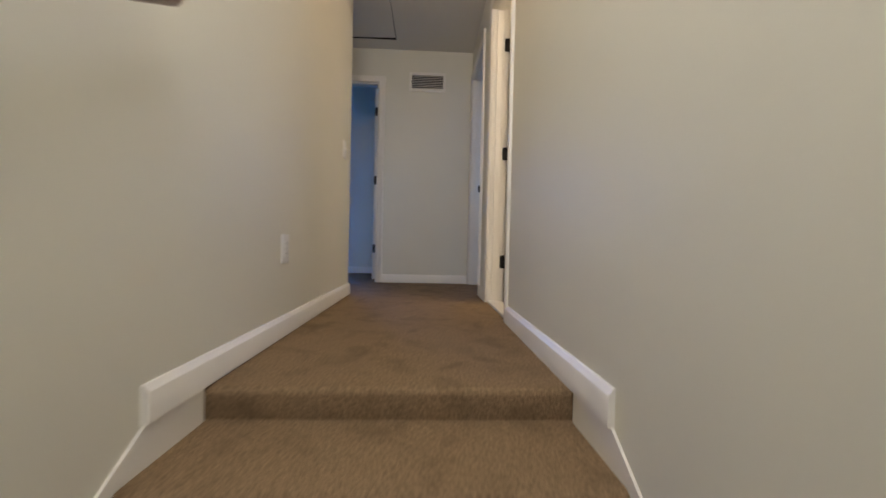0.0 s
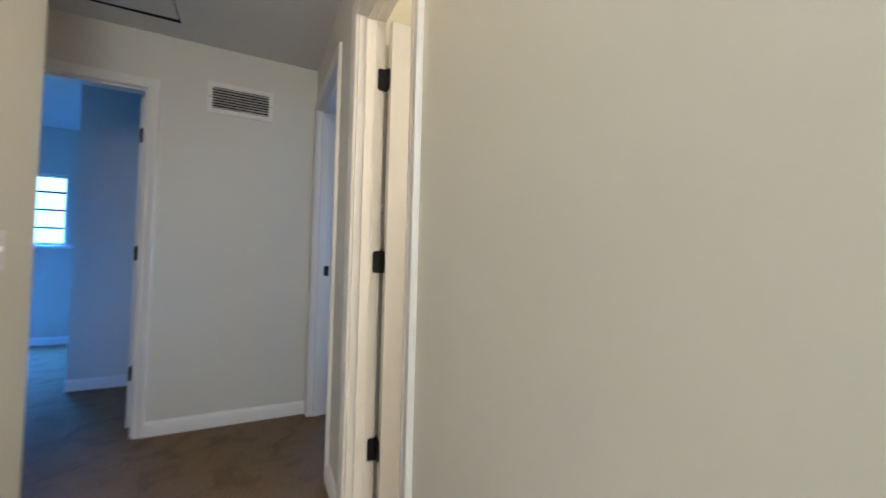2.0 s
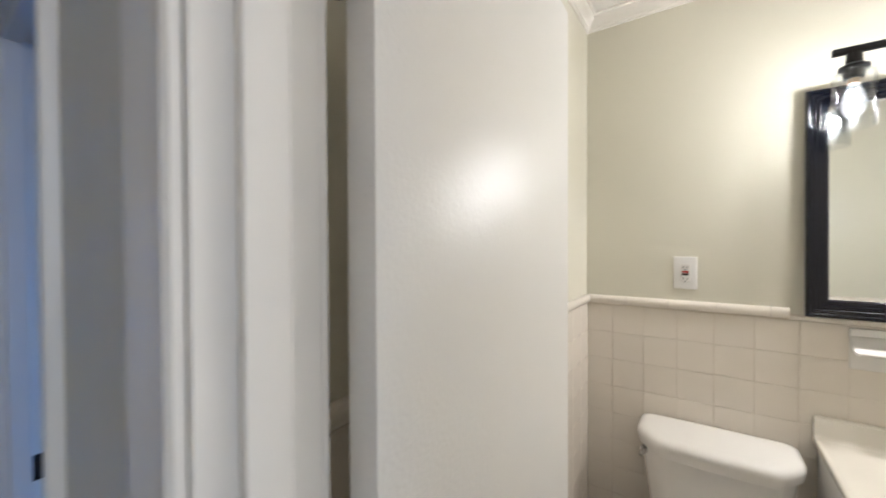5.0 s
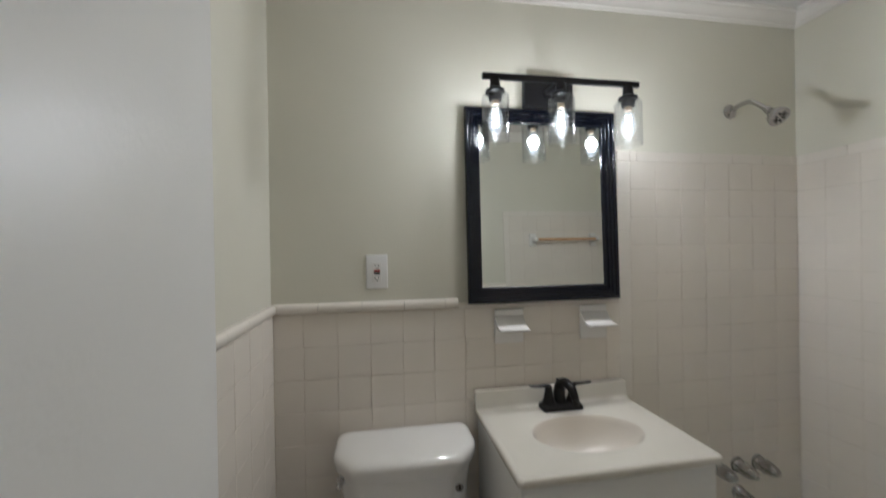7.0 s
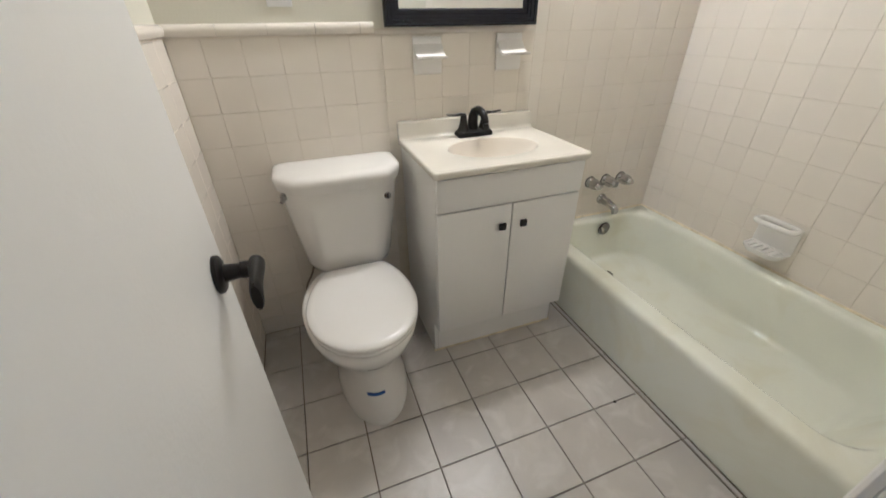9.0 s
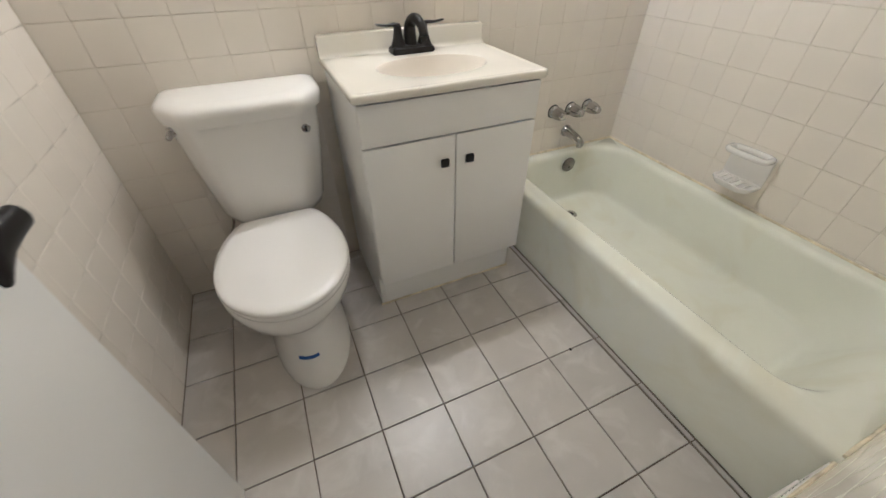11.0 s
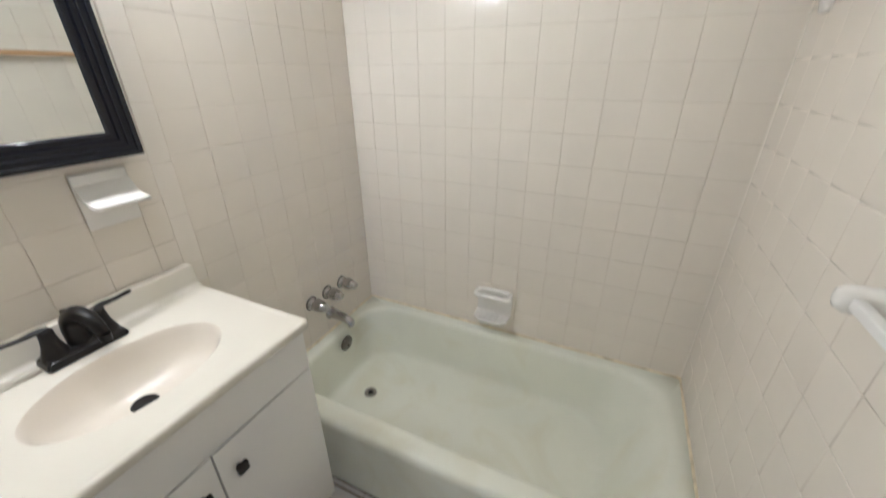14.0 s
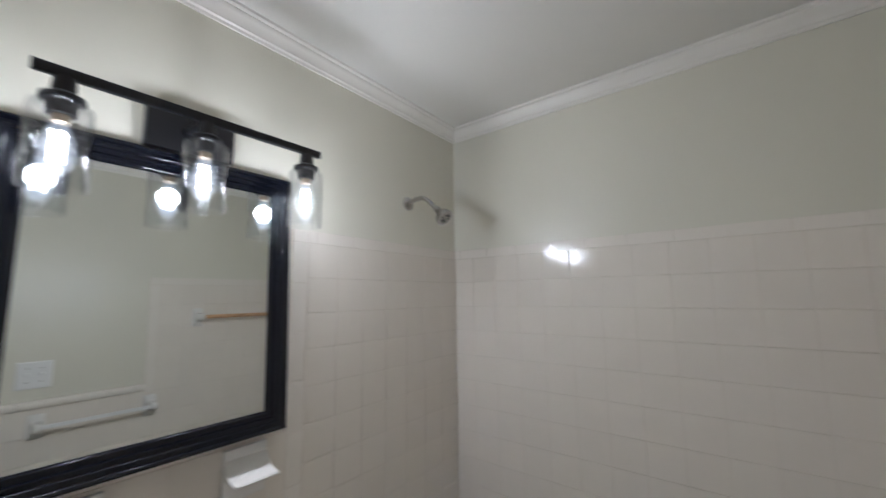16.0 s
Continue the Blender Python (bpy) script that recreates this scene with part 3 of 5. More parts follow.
part("frame", boxes([(END + 0.001, END + 0.011, GY0, GY0 + 0.026, GZ0, GZ1), (END + 0.001, END + 0.011, GY1 - 0.026, GY1, GZ0, GZ1),
                     (END + 0.001, END + 0.011, GY0 + 0.026, GY1 - 0.026, GZ0, GZ0 + 0.03), (END + 0.001, END + 0.011, GY0 + 0.026, GY1 - 0.026, GZ1 - 0.03, GZ1)], 0.002), M_TRIM, grille)
for i in range(8):
    z = GZ0 + 0.036 + i * 0.0165
    bm = bmesh.new()
    vs = box(bm, END + 0.002, END + 0.010, GY0 + 0.026, GY1 - 0.026, z - 0.0012, z + 0.0012)
    bmesh.ops.rotate(bm, cent=(END + 0.006, -2.06, z), matrix=Matrix.Rotation(radians(-16), 3, "Y"), verts=bm.verts)
    part("slat", bm, M_TRIM, grille, smooth=False)
for y in (GY0 + 0.012, GY1 - 0.012):
    part("screw", lathe([(0.0, 0.0045), (0.0015, 0.004), (0.003, 0.0)], (END + 0.011, y, 1.99), "x", 10), M_CHROME, grille)


def wall_plate(name, x0, x1, y, z0, z1, out, label, kind):
    """A cover plate on a wall across y, facing out; kind: switch, double or outlet."""
    p = thing(name, ((x0 + x1) / 2, y, z0), label, "wall plate")
    rings = []
    for t, m in ((0.0004, 0.0), (0.0035, 0.0), (0.0055, 0.003), (0.006, 0.006)):
        rings.append([(x0 + m, y + out * t, z0 + m), (x1 - m, y + out * t, z0 + m), (x1 - m, y + out * t, z1 - m), (x0 + m, y + out * t, z1 - m)])
    part("plate", loft(rings), M_PLASTIC, p)
    xc, zc = (x0 + x1) / 2, (z0 + z1) / 2
    f = y + out * 0.006
    def bx(a, b, c, d, t0, t1, bev=0.0008):
        ya, yb = sorted((y + out * t0, y + out * t1))
        return boxes([(a, b, ya, yb, c, d)], bev, 1)
    if kind == "gfci":
        part("receptacle", bx(xc - 0.0165, xc + 0.0165, zc - 0.0345, zc + 0.0345, 0.004, 0.009), M_SEAT, p)
        part("reset_button", bx(xc - 0.011, xc + 0.011, zc + 0.000, zc + 0.008, 0.008, 0.0105), M_RED, p, "dark red reset button")
        part("test_button", bx(xc - 0.011, xc + 0.011, zc - 0.009, zc - 0.001, 0.008, 0.0105), M_DARK, p, "dark test button")
        for dz in (0.022, -0.022):
            part("slots", join(bx(xc - 0.008, xc - 0.0055, zc + dz - 0.004, zc + dz + 0.004, 0.008, 0.0095, 0), bx(xc + 0.005, xc + 0.0075, zc + dz - 0.0035, zc + dz + 0.0035, 0.008, 0.0095, 0),
                 lathe([(0, 0.0), (0, 0.0026), (out * 0.0005, 0.0026), (out * 0.0005, 0.0)], (xc, y + out * 0.0091, zc + dz - 0.0095), "y", 10)), M_DARK, p)
    elif kind == "outlet":
        for dz in (0.02, -0.02):
            part("receptacle", lathe([(0, 0.0), (0, 0.0165), (out * 0.002, 0.016), (out * 0.0025, 0.0)], (xc, f, zc + dz), "y", 20), M_PLASTIC, p)
            part("slots", join(bx(xc - 0.007, xc - 0.005, zc + dz - 0.002, zc + dz + 0.006, 0.008, 0.009, 0), bx(xc + 0.005, xc + 0.007, zc + dz - 0.002, zc + dz + 0.006, 0.008, 0.009, 0)), M_DARK, p)
        part("screw", lathe([(0, 0.003), (out * 0.001, 0.003), (out * 0.0012, 0.0)], (xc, f, zc), "y", 10), M_CHROME, p)
    else:
        n = 2 if kind == "double" else 1
        for k in range(n):
            cx = xc + (k - (n - 1) / 2) * 0.046
            s = part("toggle", bx(cx - 0.0045, cx + 0.0045, zc - 0.004, zc + 0.012, 0.005, 0.017, 0.002), M_PLASTIC, p)
            for dz in (0.03, -0.03):
                part("screw", lathe([(0, 0.003), (out * 0.001, 0.003), (out * 0.0012, 0.0)], (cx, f, zc + dz), "y", 10), M_CHROME, p)
    return p


wall_plate("light_switch", 0.045, 0.120, HS, 0.97, 1.09, 1, "white toggle light switch plate near the hallway corner", "switch")
wall_plate("outlet", 1.105, 1.180, HS, 0.30, 0.42, 1, "white duplex outlet low on the hallway wall", "outlet")

reg = thing("wall_register", (1.14, -D, 0.0), "white painted low wall panel with dark perforations beside the bathtub", "register")
part("panel", boxes([(0.835, 1.432, -D + 0.0008, -D + 0.010, 0.002, 0.290)], 0.002), M_TRIM, reg)
part("cover", boxes([(0.875, 1.362, -D + 0.0105, -D + 0.016, 0.03, 0.255)], 0.002), M_TRIM, reg)
part("perforations", join(*[lathe([(0.0, 0.0), (0.0, 0.0022), (0.0005, 0.0022), (0.0006, 0.0)], (1.375 - 0.0126 * k, -D + 0.0101, 0.268), "y", 8) for k in range(40)] + [lathe([(0.0, 0.0), (0.0, 0.0022), (0.0005, 0.0022), (0.0006, 0.0)], (1.375, -D + 0.0101, 0.2554 - 0.0126 * k), "y", 8) for k in range(9)]), M_DARK, reg, "rows of small dark holes")
rail = thing("handrail", (2.6, HS, 0.4), "dark stained wooden handrail on iron brackets beside the stairs", "handrail")
rp = [(1.945, 0.874), (1.95, 0.871), (2.6, 0.53), (3.6, -0.07)]
part("rail", tube([(a, HS + 0.075, b) for a, b in rp], [0.017, 0.022, 0.022, 0.022]), M_RAIL, rail)
for a, b in ((2.35, 0.660), (3.3, 0.11)):
    br = part("bracket", join(tube(smooth_curve([(a, HS + 0.004, b - 0.10), (a, HS + 0.04, b - 0.095), (a, HS + 0.07, b - 0.06), (a, HS + 0.075, b - 0.018)]), 0.008),
              lathe([(0.0, 0.0), (0.0, 0.028), (0.005, 0.027), (0.009, 0.012), (0.012, 0.0)], (a, HS + 0.001, b - 0.10), "y")), M_BRONZE, rail, "dark iron bracket")

# ---- bathroom fixtures ----
# crown moulding and the flat strip on the ceiling
CROWN = [(0.0, -0.062), (0.006, -0.062), (0.008, -0.054), (0.014, -0.050), (0.014, -0.046), (0.030, -0.026), (0.036, -0.018), (0.036, -0.012), (0.044, -0.008), (0.046, 0.0), (0.0, 0.0)]


def ring_frame(inset_profile, x0, x1, y0, y1, z):
    """A closed moulding round a room: profile rows of (inset, height), mitred at the corners."""
    bm = bmesh.new()
    corners = [(x0, y0, 1, 1), (x1, y0, -1, 1), (x1, y1, -1, -1), (x0, y1, 1, -1)]
    vr = [[bm.verts.new((cx + sx * u, cy + sy * u, z + h)) for u, h in inset_profile] for cx, cy, sx, sy in corners]
    n = len(inset_profile)
    for i in range(4):
        a, b = vr[i], vr[(i + 1) % 4]
        for k in range(n):
            bm.faces.new((a[k], a[(k + 1) % n], b[(k + 1) % n], b[k]))
    return bm


solo("trim_crown", ring_frame(CROWN, -TT + 0.0005, W + TT - 0.0005, -D - TT + 0.0005, TT - 0.0005, BC - 0.001), M_TRIM, "white painted stepped crown moulding", "crown moulding", kind="structure")

cv = thing("exhaust_vent", (0.33, -0.25, BC), "white exhaust vent cover with a wide surround on the ceiling", "vent")
VX0, VX1, VY0, VY1 = 0.165, 0.505, -0.46, -0.10
part("frame", ring_frame([(0.0, -0.0005), (0.0, -0.020), (0.012, -0.024), (0.052, -0.010), (0.056, -0.0005)], VX0, VX1, VY0, VY1, BC), M_TRIM, cv, "wide bevelled white frame", smooth=False)
part("grille_plate", boxes([(VX0 + 0.062, VX1 - 0.062, VY0 + 0.062, VY1 - 0.062, BC - 0.012, BC - 0.002)], 0.003), M_PLASTIC, cv)
part("backing", boxes([(VX0 + 0.055, VX1 - 0.055, VY0 + 0.055, VY1 - 0.055, BC - 0.002, BC - 0.0008)]), M_DARK, cv)
for i in range(9):
    y = VY0 + 0.078 + i * 0.0255
    part("slot", boxes([(VX0 + 0.08, VX1 - 0.08, y, y + 0.006, BC - 0.0135, BC - 0.0122)]), M_DARK, cv)

wall_plate("outlet_gfci", 0.320, 0.398, TT, 1.321, 1.446, -1, "white ground-fault outlet plate above the wainscot", "gfci").name = "gfci_outlet"
wall_plate("light_switch", 0.868, 0.985, -D - TT, 1.33, 1.45, 1, "white double toggle switch plate above the wainscot", "double")


# mirror
def framed_mirror():
    t = thing("wall_mirror", (0.993, 0.0, 1.259), "mirror in a black lacquered stepped frame above the vanity", "mirror")
    x0, x1, z0, z1 = 0.690, 1.297, 1.259, 1.992
    lean = 0.024
    def put(x, off, z):
        return (x, 0.0 - off - lean * (z1 - z) / (z1 - z0), z)
    prof = [(0.0, 0.002), (0.0, 0.023), (0.002, 0.0275), (0.006, 0.0295), (0.010, 0.0280), (0.012, 0.0245), (0.0125, 0.0225), (0.021, 0.0235), (0.024, 0.0220), (0.0255, 0.0190), (0.026, 0.0175), (0.034, 0.0190), (0.0375, 0.0175), (0.039, 0.0140), (0.0395, 0.0125), (0.048, 0.0135), (0.0515, 0.0120), (0.0535, 0.0090), (0.0575, 0.004)]
    cs = [(x0, z0, 1, 1), (x1, z0, -1, 1), (x1, z1, -1, -1), (x0, z1, 1, -1)]
    bm = bmesh.new()
    vr = [[bm.verts.new(put(cx + sx * u, o, cz + sz * u)) for u, o in prof] for cx, cz, sx, sz in cs]
    for i in range(4):
        a, b = vr[i], vr[(i + 1) % 4]
        for k in range(len(prof) - 1):
            bm.faces.new((a[k], a[k + 1], b[k + 1], b[k]))
    part("frame", bm, M_FRAME, t, "black lacquered frame with stepped beading")
    g = 0.0565
    ring = lambda o: [put(x0 + g, o, z0 + g), put(x1 - g, o, z0 + g), put(x1 - g, o, z1 - g), put(x0 + g, o, z1 - g)]
    part("glass", loft([ring(0.003), ring(0.006)]), M_MIRROR, t, smooth=False)
    ring = lambda o: [put(x0 + 0.01, o, z0 + 0.01), put(x1 - 0.01, o, z0 + 0.01), put(x1 - 0.01, o, z1 - 0.01), put(x0 + 0.01, o, z1 - 0.01)]
    part("backing", loft([ring(0.0005), ring(0.0025)]), M_DARK, t, smooth=False)


framed_mirror()


def vanity_light():
    t = thing("vanity_light", (1.017, 0.0, 1.90), "black three-lamp vanity light with clear glass shades, lit, above the mirror", "wall lamp")
    part("backplate", boxes([(0.925, 1.125, -0.022, TT - 0.001, 2.0, 2.112)], 0.003), M_BLACK, t)
    part("arm", join(boxes([(1.005, 1.030, -0.128, -0.02, 2.045, 2.062)], 0.002), lathe([(0, 0.0), (0, 0.017), (-0.010, 0.015), (-0.012, 0.0)], (1.017, -0.022, 2.053), "y")), M_BLACK, t)
    part("bar", boxes([(0.728, 1.325, -0.140, -0.124, 2.048, 2.068)], 0.002), M_BLACK, t)
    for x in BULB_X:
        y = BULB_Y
        s = part("socket", lathe([(2.048, 0.0), (2.048, 0.017), (2.018, 0.019), (2.010, 0.033), (2.002, 0.034), (1.998, 0.024), (1.975, 0.022), (1.972, 0.0)], (x, y, 0), n=24), M_BLACK, t)
        sh = []
        R = 0.048
        outer = [(1.992, 0.024), (1.997, 0.038), (1.992, R - 0.002), (1.984, R), (1.835, R), (1.832, R - 0.0015), (1.835, R - 0.003), (1.982, R - 0.003), (1.990, R - 0.007), (1.992, 0.024)]
        part("shade", lathe(outer, (x, y, 0), n=32, close=False), M_SHADE, t, "clear glass cylinder shade")
        b = part("bulb", lathe([(1.962, 0.012), (1.950, 0.014), (1.930, 0.022), (1.905, 0.027), (1.880, 0.024), (1.862, 0.012), (1.858, 0.001)], (x, y, 0), n=20, close=False), M_ENVELOPE, t, "clear glass bulb, lit")
        part("bulb_base", lathe([(1.975, 0.013), (1.960, 0.013), (1.958, 0.006)], (x, y, 0), n=16), M_SOCKET, b)
        fil = []
        for k in range(4):
            a = k * math.pi / 2 + 0.4
            fil.append(tube([(x + 0.009 * math.cos(a), y + 0.009 * math.sin(a), 1.942), (x + 0.011 * math.cos(a + 0.3), y + 0.011 * math.sin(a + 0.3), 1.885)], 0.0022, 6))
        part("filament", join(*fil), M_BULB, b, "glowing white filaments")


vanity_light()


# ceramic dishes let into the tiles
def toothbrush_shelf(x0, x1, z0, z1, label):
    t = thing("ceramic_shelf", ((x0 + x1) / 2, 0, z0), label, "soap dish", "ceramic shelves under the mirror")
    part("backplate", boxes([(x0, x1, -0.010, -0.0002, z0, z1)], 0.004, 3), M_CHINA, t)
    zc = z0 + (z1 - z0) * 0.50
    n = 9
    rings = []
    prof = [(0.0, 0.042, 0.020), (0.010, 0.034, 0.019), (0.025, 0.014, 0.014), (0.045, 0.003, 0.009), (0.068, 0.0, 0.007), (0.082, 0.001, 0.006), (0.089, 0.003, 0.003)]
    for k, (d, up, th) in enumerate(prof):
        ins = 0.001 if k < 5 else (0.005 if k == 5 else 0.013)
        rings.append([(x0 + ins, -0.008 - d, zc + up - th), (x1 - ins, -0.008 - d, zc + up - th), (x1 - ins, -0.008 - d, zc + up), (x0 + ins, -0.008 - d, zc + up)])
    part("shelf", loft(rings), M_CHINA, t, angle=60)


toothbrush_shelf(0.797, 0.912, 1.098, 1.228, "white ceramic shelf dish under the mirror, near the toilet")
toothbrush_shelf(1.148, 1.263, 1.098, 1.232, "white ceramic shelf dish under the mirror, near the bathtub")


def soap_dish():
    y0, y1, z0, z1 = -0.80, -0.62, 0.392, 0.535
    t = thing("soap_dish", (W, (y0 + y1) / 2, z0), "white ceramic soap dish with a grab bar, above the bathtub", "soap dish")
    part("backplate", boxes([(W - 0.007, W - 0.0002, y0 + 0.008, y1 - 0.008, z0 + 0.012, z1 - 0.008)], 0.003, 3), M_CHINA, t)
    depth = 0.088
    outer = [(W - 0.005, y0 + 0.008), (W - 0.005 - depth + 0.025, y0 + 0.012), (W - 0.005 - depth, y0 + 0.04), (W - 0.005 - depth, y1 - 0.04), (W - 0.005 - depth + 0.025, y1 - 0.012), (W - 0.005, y1 - 0.008)]
    cx, cy = W - 0.040, (y0 + y1) / 2
    # top bar: a loop with an opening
    a, b = 0.032, (y1 - y0) / 2 - 0.014
    loop = [(cx + a * math.copysign(abs(math.cos(u)) ** 0.5, math.cos(u)), cy + b * math.copysign(abs(math.sin(u)) ** 0.5, math.sin(u)), z1 - 0.012) for u in (2 * math.pi * k / 32 for k in range(33))]
    part("grab_bar", tube(loop, 0.0115, 10), M_CHINA, t)
    zs = z0 + 0.010
    rings = [[(x, y, zs - 0.018) for x, y in [(cx + (px - cx) * 0.8, cy + (py - cy) * 0.85) for px, py in outer]], [(x, y, zs) for x, y in outer], [(x, y, zs + 0.008) for x, y in outer],
             [(cx + (px - cx) * 0.88, cy + (py - cy) * 0.93, zs + 0.008) for px, py in outer], [(cx + (px - cx) * 0.82, cy + (py - cy) * 0.90, zs + 0.001) for px, py in outer]]
    part("tray", loft(rings), M_CHINA, t)
    part("rib", join(*[tube([(W - 0.018, y, zs + 0.005), (W - 0.074, y, zs + 0.005)], 0.0045, 8) for y in (cy - 0.05, cy - 0.025, cy, cy + 0.025, cy + 0.05)]), M_CHINA, t)


soap_dish()


# bar holders on the south wall
def bar_holder(name, xs, z, length_y, rod_mat, r, square, label, label_rod):
    xa, xb = xs
    t = thing(name, ((xa + xb) / 2, -D, z), label, "towel bar")
    for x in xs:
        rings = []
        for d, hx, hz, e in ((0.0, 0.029, 0.053, 0.22), (0.006, 0.029, 0.053, 0.22), (0.010, 0.026, 0.049, 0.25), (0.0125, 0.020, 0.038, 0.4), (0.018, 0.0175, 0.026, 0.6), (0.040, 0.0165, 0.020, 0.7), (0.064, 0.017, 0.0195, 0.7), (0.082, 0.016, 0.0185, 0.8), (0.090, 0.012, 0.014, 0.9), (0.093, 0.006, 0.007, 1.0)):
            rings.append([(x + hx * math.copysign(abs(math.cos(a)) ** e, math.cos(a)), -D + 0.0004 + d, z + hz * math.copysign(abs(math.sin(a)) ** e, math.sin(a))) for a in (2 * math.pi * k / 40 for k in range(40))])
        part("post", loft(rings), M_CHINA, t, "white glazed ceramic post")
    y = -D + 0.074
    if square:
        part("rod", boxes([(xa + 0.014, xb - 0.014, y - r, y + r, z - r, z + r)], 0.003), rod_mat, t, label_rod)
    else:
        part("rod", tube([(xa + 0.012, y, z), (xb - 0.012, y, z)], r, 16), rod_mat, t, label_rod)


bar_holder("towel_bar", (1.575, 2.095), 1.615, 0.08, M_WOOD, 0.011, False, "bare wooden rod between white ceramic posts over the bathtub", "bare wood dowel")
bar_holder("towel_bar", (0.945, 1.362), 1.165, 0.08, M_PLASTIC, 0.0082, True, "white square towel bar between ceramic posts on the wainscot", "white square rod")


# shower head, valves, spout, overflow
SX = 1.872
def shower():
    t = thing("shower_head", (SX, 0, 1.96), "chrome shower arm and adjustable shower head", "shower head")
    y0 = TT - 0.001
    part("flange", lathe([(0.0, 0.0), (0.0, 0.030), (-0.006, 0.029), (-0.014, 0.018), (-0.016, 0.0)], (SX - 0.008, y0, 2.032), "y"), M_CHROME, t)
    arm = smooth_curve([(SX - 0.008, y0, 2.032), (SX - 0.004, -0.045, 2.046), (SX + 0.002, -0.085, 2.040), (SX + 0.008, -0.135, 1.995)])
    part("arm", tube(arm, 0.0095, 14), M_CHROME, t)
    d = (Vector((0.01, -0.70, -0.71))).normalized()
    o = Vector((SX + 0.008, -0.135, 1.995))
    rows = [(0.0, 0.012), (0.008, 0.015), (0.018, 0.015), (0.022, 0.012), (0.030, 0.016), (0.050, 0.033), (0.066, 0.038), (0.072, 0.037), (0.074, 0.030), (0.070, 0.0)]
    bm = lathe(rows, (0, 0, 0), "z", 28)
    m = d.to_track_quat("Z", "Y").to_matrix()
    bmesh.ops.transform(bm, matrix=Matrix.Translation(o) @ m.to_4x4(), verts=bm.verts)
    h = part("head", bm, M_CHROME, t)
    ns = []
    for k in range(8):
        a = 2 * math.pi * k / 8
        b = boxes([(0.010, 0.026, -0.0028, 0.0028, 0.0725, 0.0752)], 0.001, 1)
        bmesh.ops.transform(b, matrix=Matrix.Translation(o) @ m.to_4x4() @ Matrix.Rotation(a, 4, "Z"), verts=b.verts)
        ns.append(b)
    part("nozzles", join(*ns), M_DARK, h, "dark spray slots")


shower()


def valve(x, z, label, fluted=True):
    t = thing("tub_valve", (x, 0, z), label, "faucet handle", "valve handles over the bathtub")
    # dark ring, slightly wider than the escutcheon in front of it
    part("dark_ring", lathe([(-0.0002, 0.0), (-0.0002, 0.0325), (-0.004, 0.0315), (-0.0045, 0.0)], (x, 0, z), "y"), M_DARK, t, "dark ring behind the escutcheon")
    part("escutcheon", lathe([(-0.0045, 0.0), (-0.0002, 0.030), (-0.006, 0.029), (-0.012, 0.020), (-0.018, 0.018), (-0.019, 0.0)], (x, 0, z), "y"), M_CHROME, t)
    rings = []
    for d, r in ((0.016, 0.015), (0.022, 0.018), (0.027, 0.027), (0.034, 0.0285), (0.056, 0.025), (0.080, 0.0185), (0.088, 0.014), (0.090, 0.001)):
        ring = []
        for k in range(48):
            a = 2 * math.pi * k / 48
            rr = r * (1 + 0.06 * math.cos(6 * a)) if 0.024 < d < 0.084 else r
            ring.append((x + rr * math.cos(a), -d, z + rr * math.sin(a)))
        rings.append(ring)
    part("handle", loft(rings), M_CHROME, t, "fluted chrome handle")


for x, lb in ((SX - 0.103, "chrome fluted hot water handle on the bathtub wall"), (SX, "chrome fluted diverter handle on the bathtub wall"), (SX + 0.103, "chrome fluted cold water handle on the bathtub wall")):
    valve(x, 0.515, lb)
sp = thing("tub_spout", (SX, 0, 0.37), "short chrome bathtub spout", "spout")
rings = []
for d, hx, hz, dz in ((0.0002, 0.030, 0.030, 0), (0.006, 0.030, 0.030, 0), (0.012, 0.024, 0.025, 0), (0.05, 0.022, 0.022, -0.002), (0.09, 0.020, 0.020, -0.008), (0.115, 0.019, 0.022, -0.017), (0.128, 0.016, 0.020, -0.024), (0.132, 0.008, 0.012, -0.026)):
    rings.append(circle((SX, -d, 0.402 + dz), 1, "y", 24, hx, hz))
part("body", loft(rings), M_CHROME, sp)
part("outlet", lathe([(-0.006, 0.0), (-0.006, 0.013), (0.004, 0.014), (0.004, 0.0)], (SX, -0.115, 0.364), "z", 18), M_CHROME, sp)


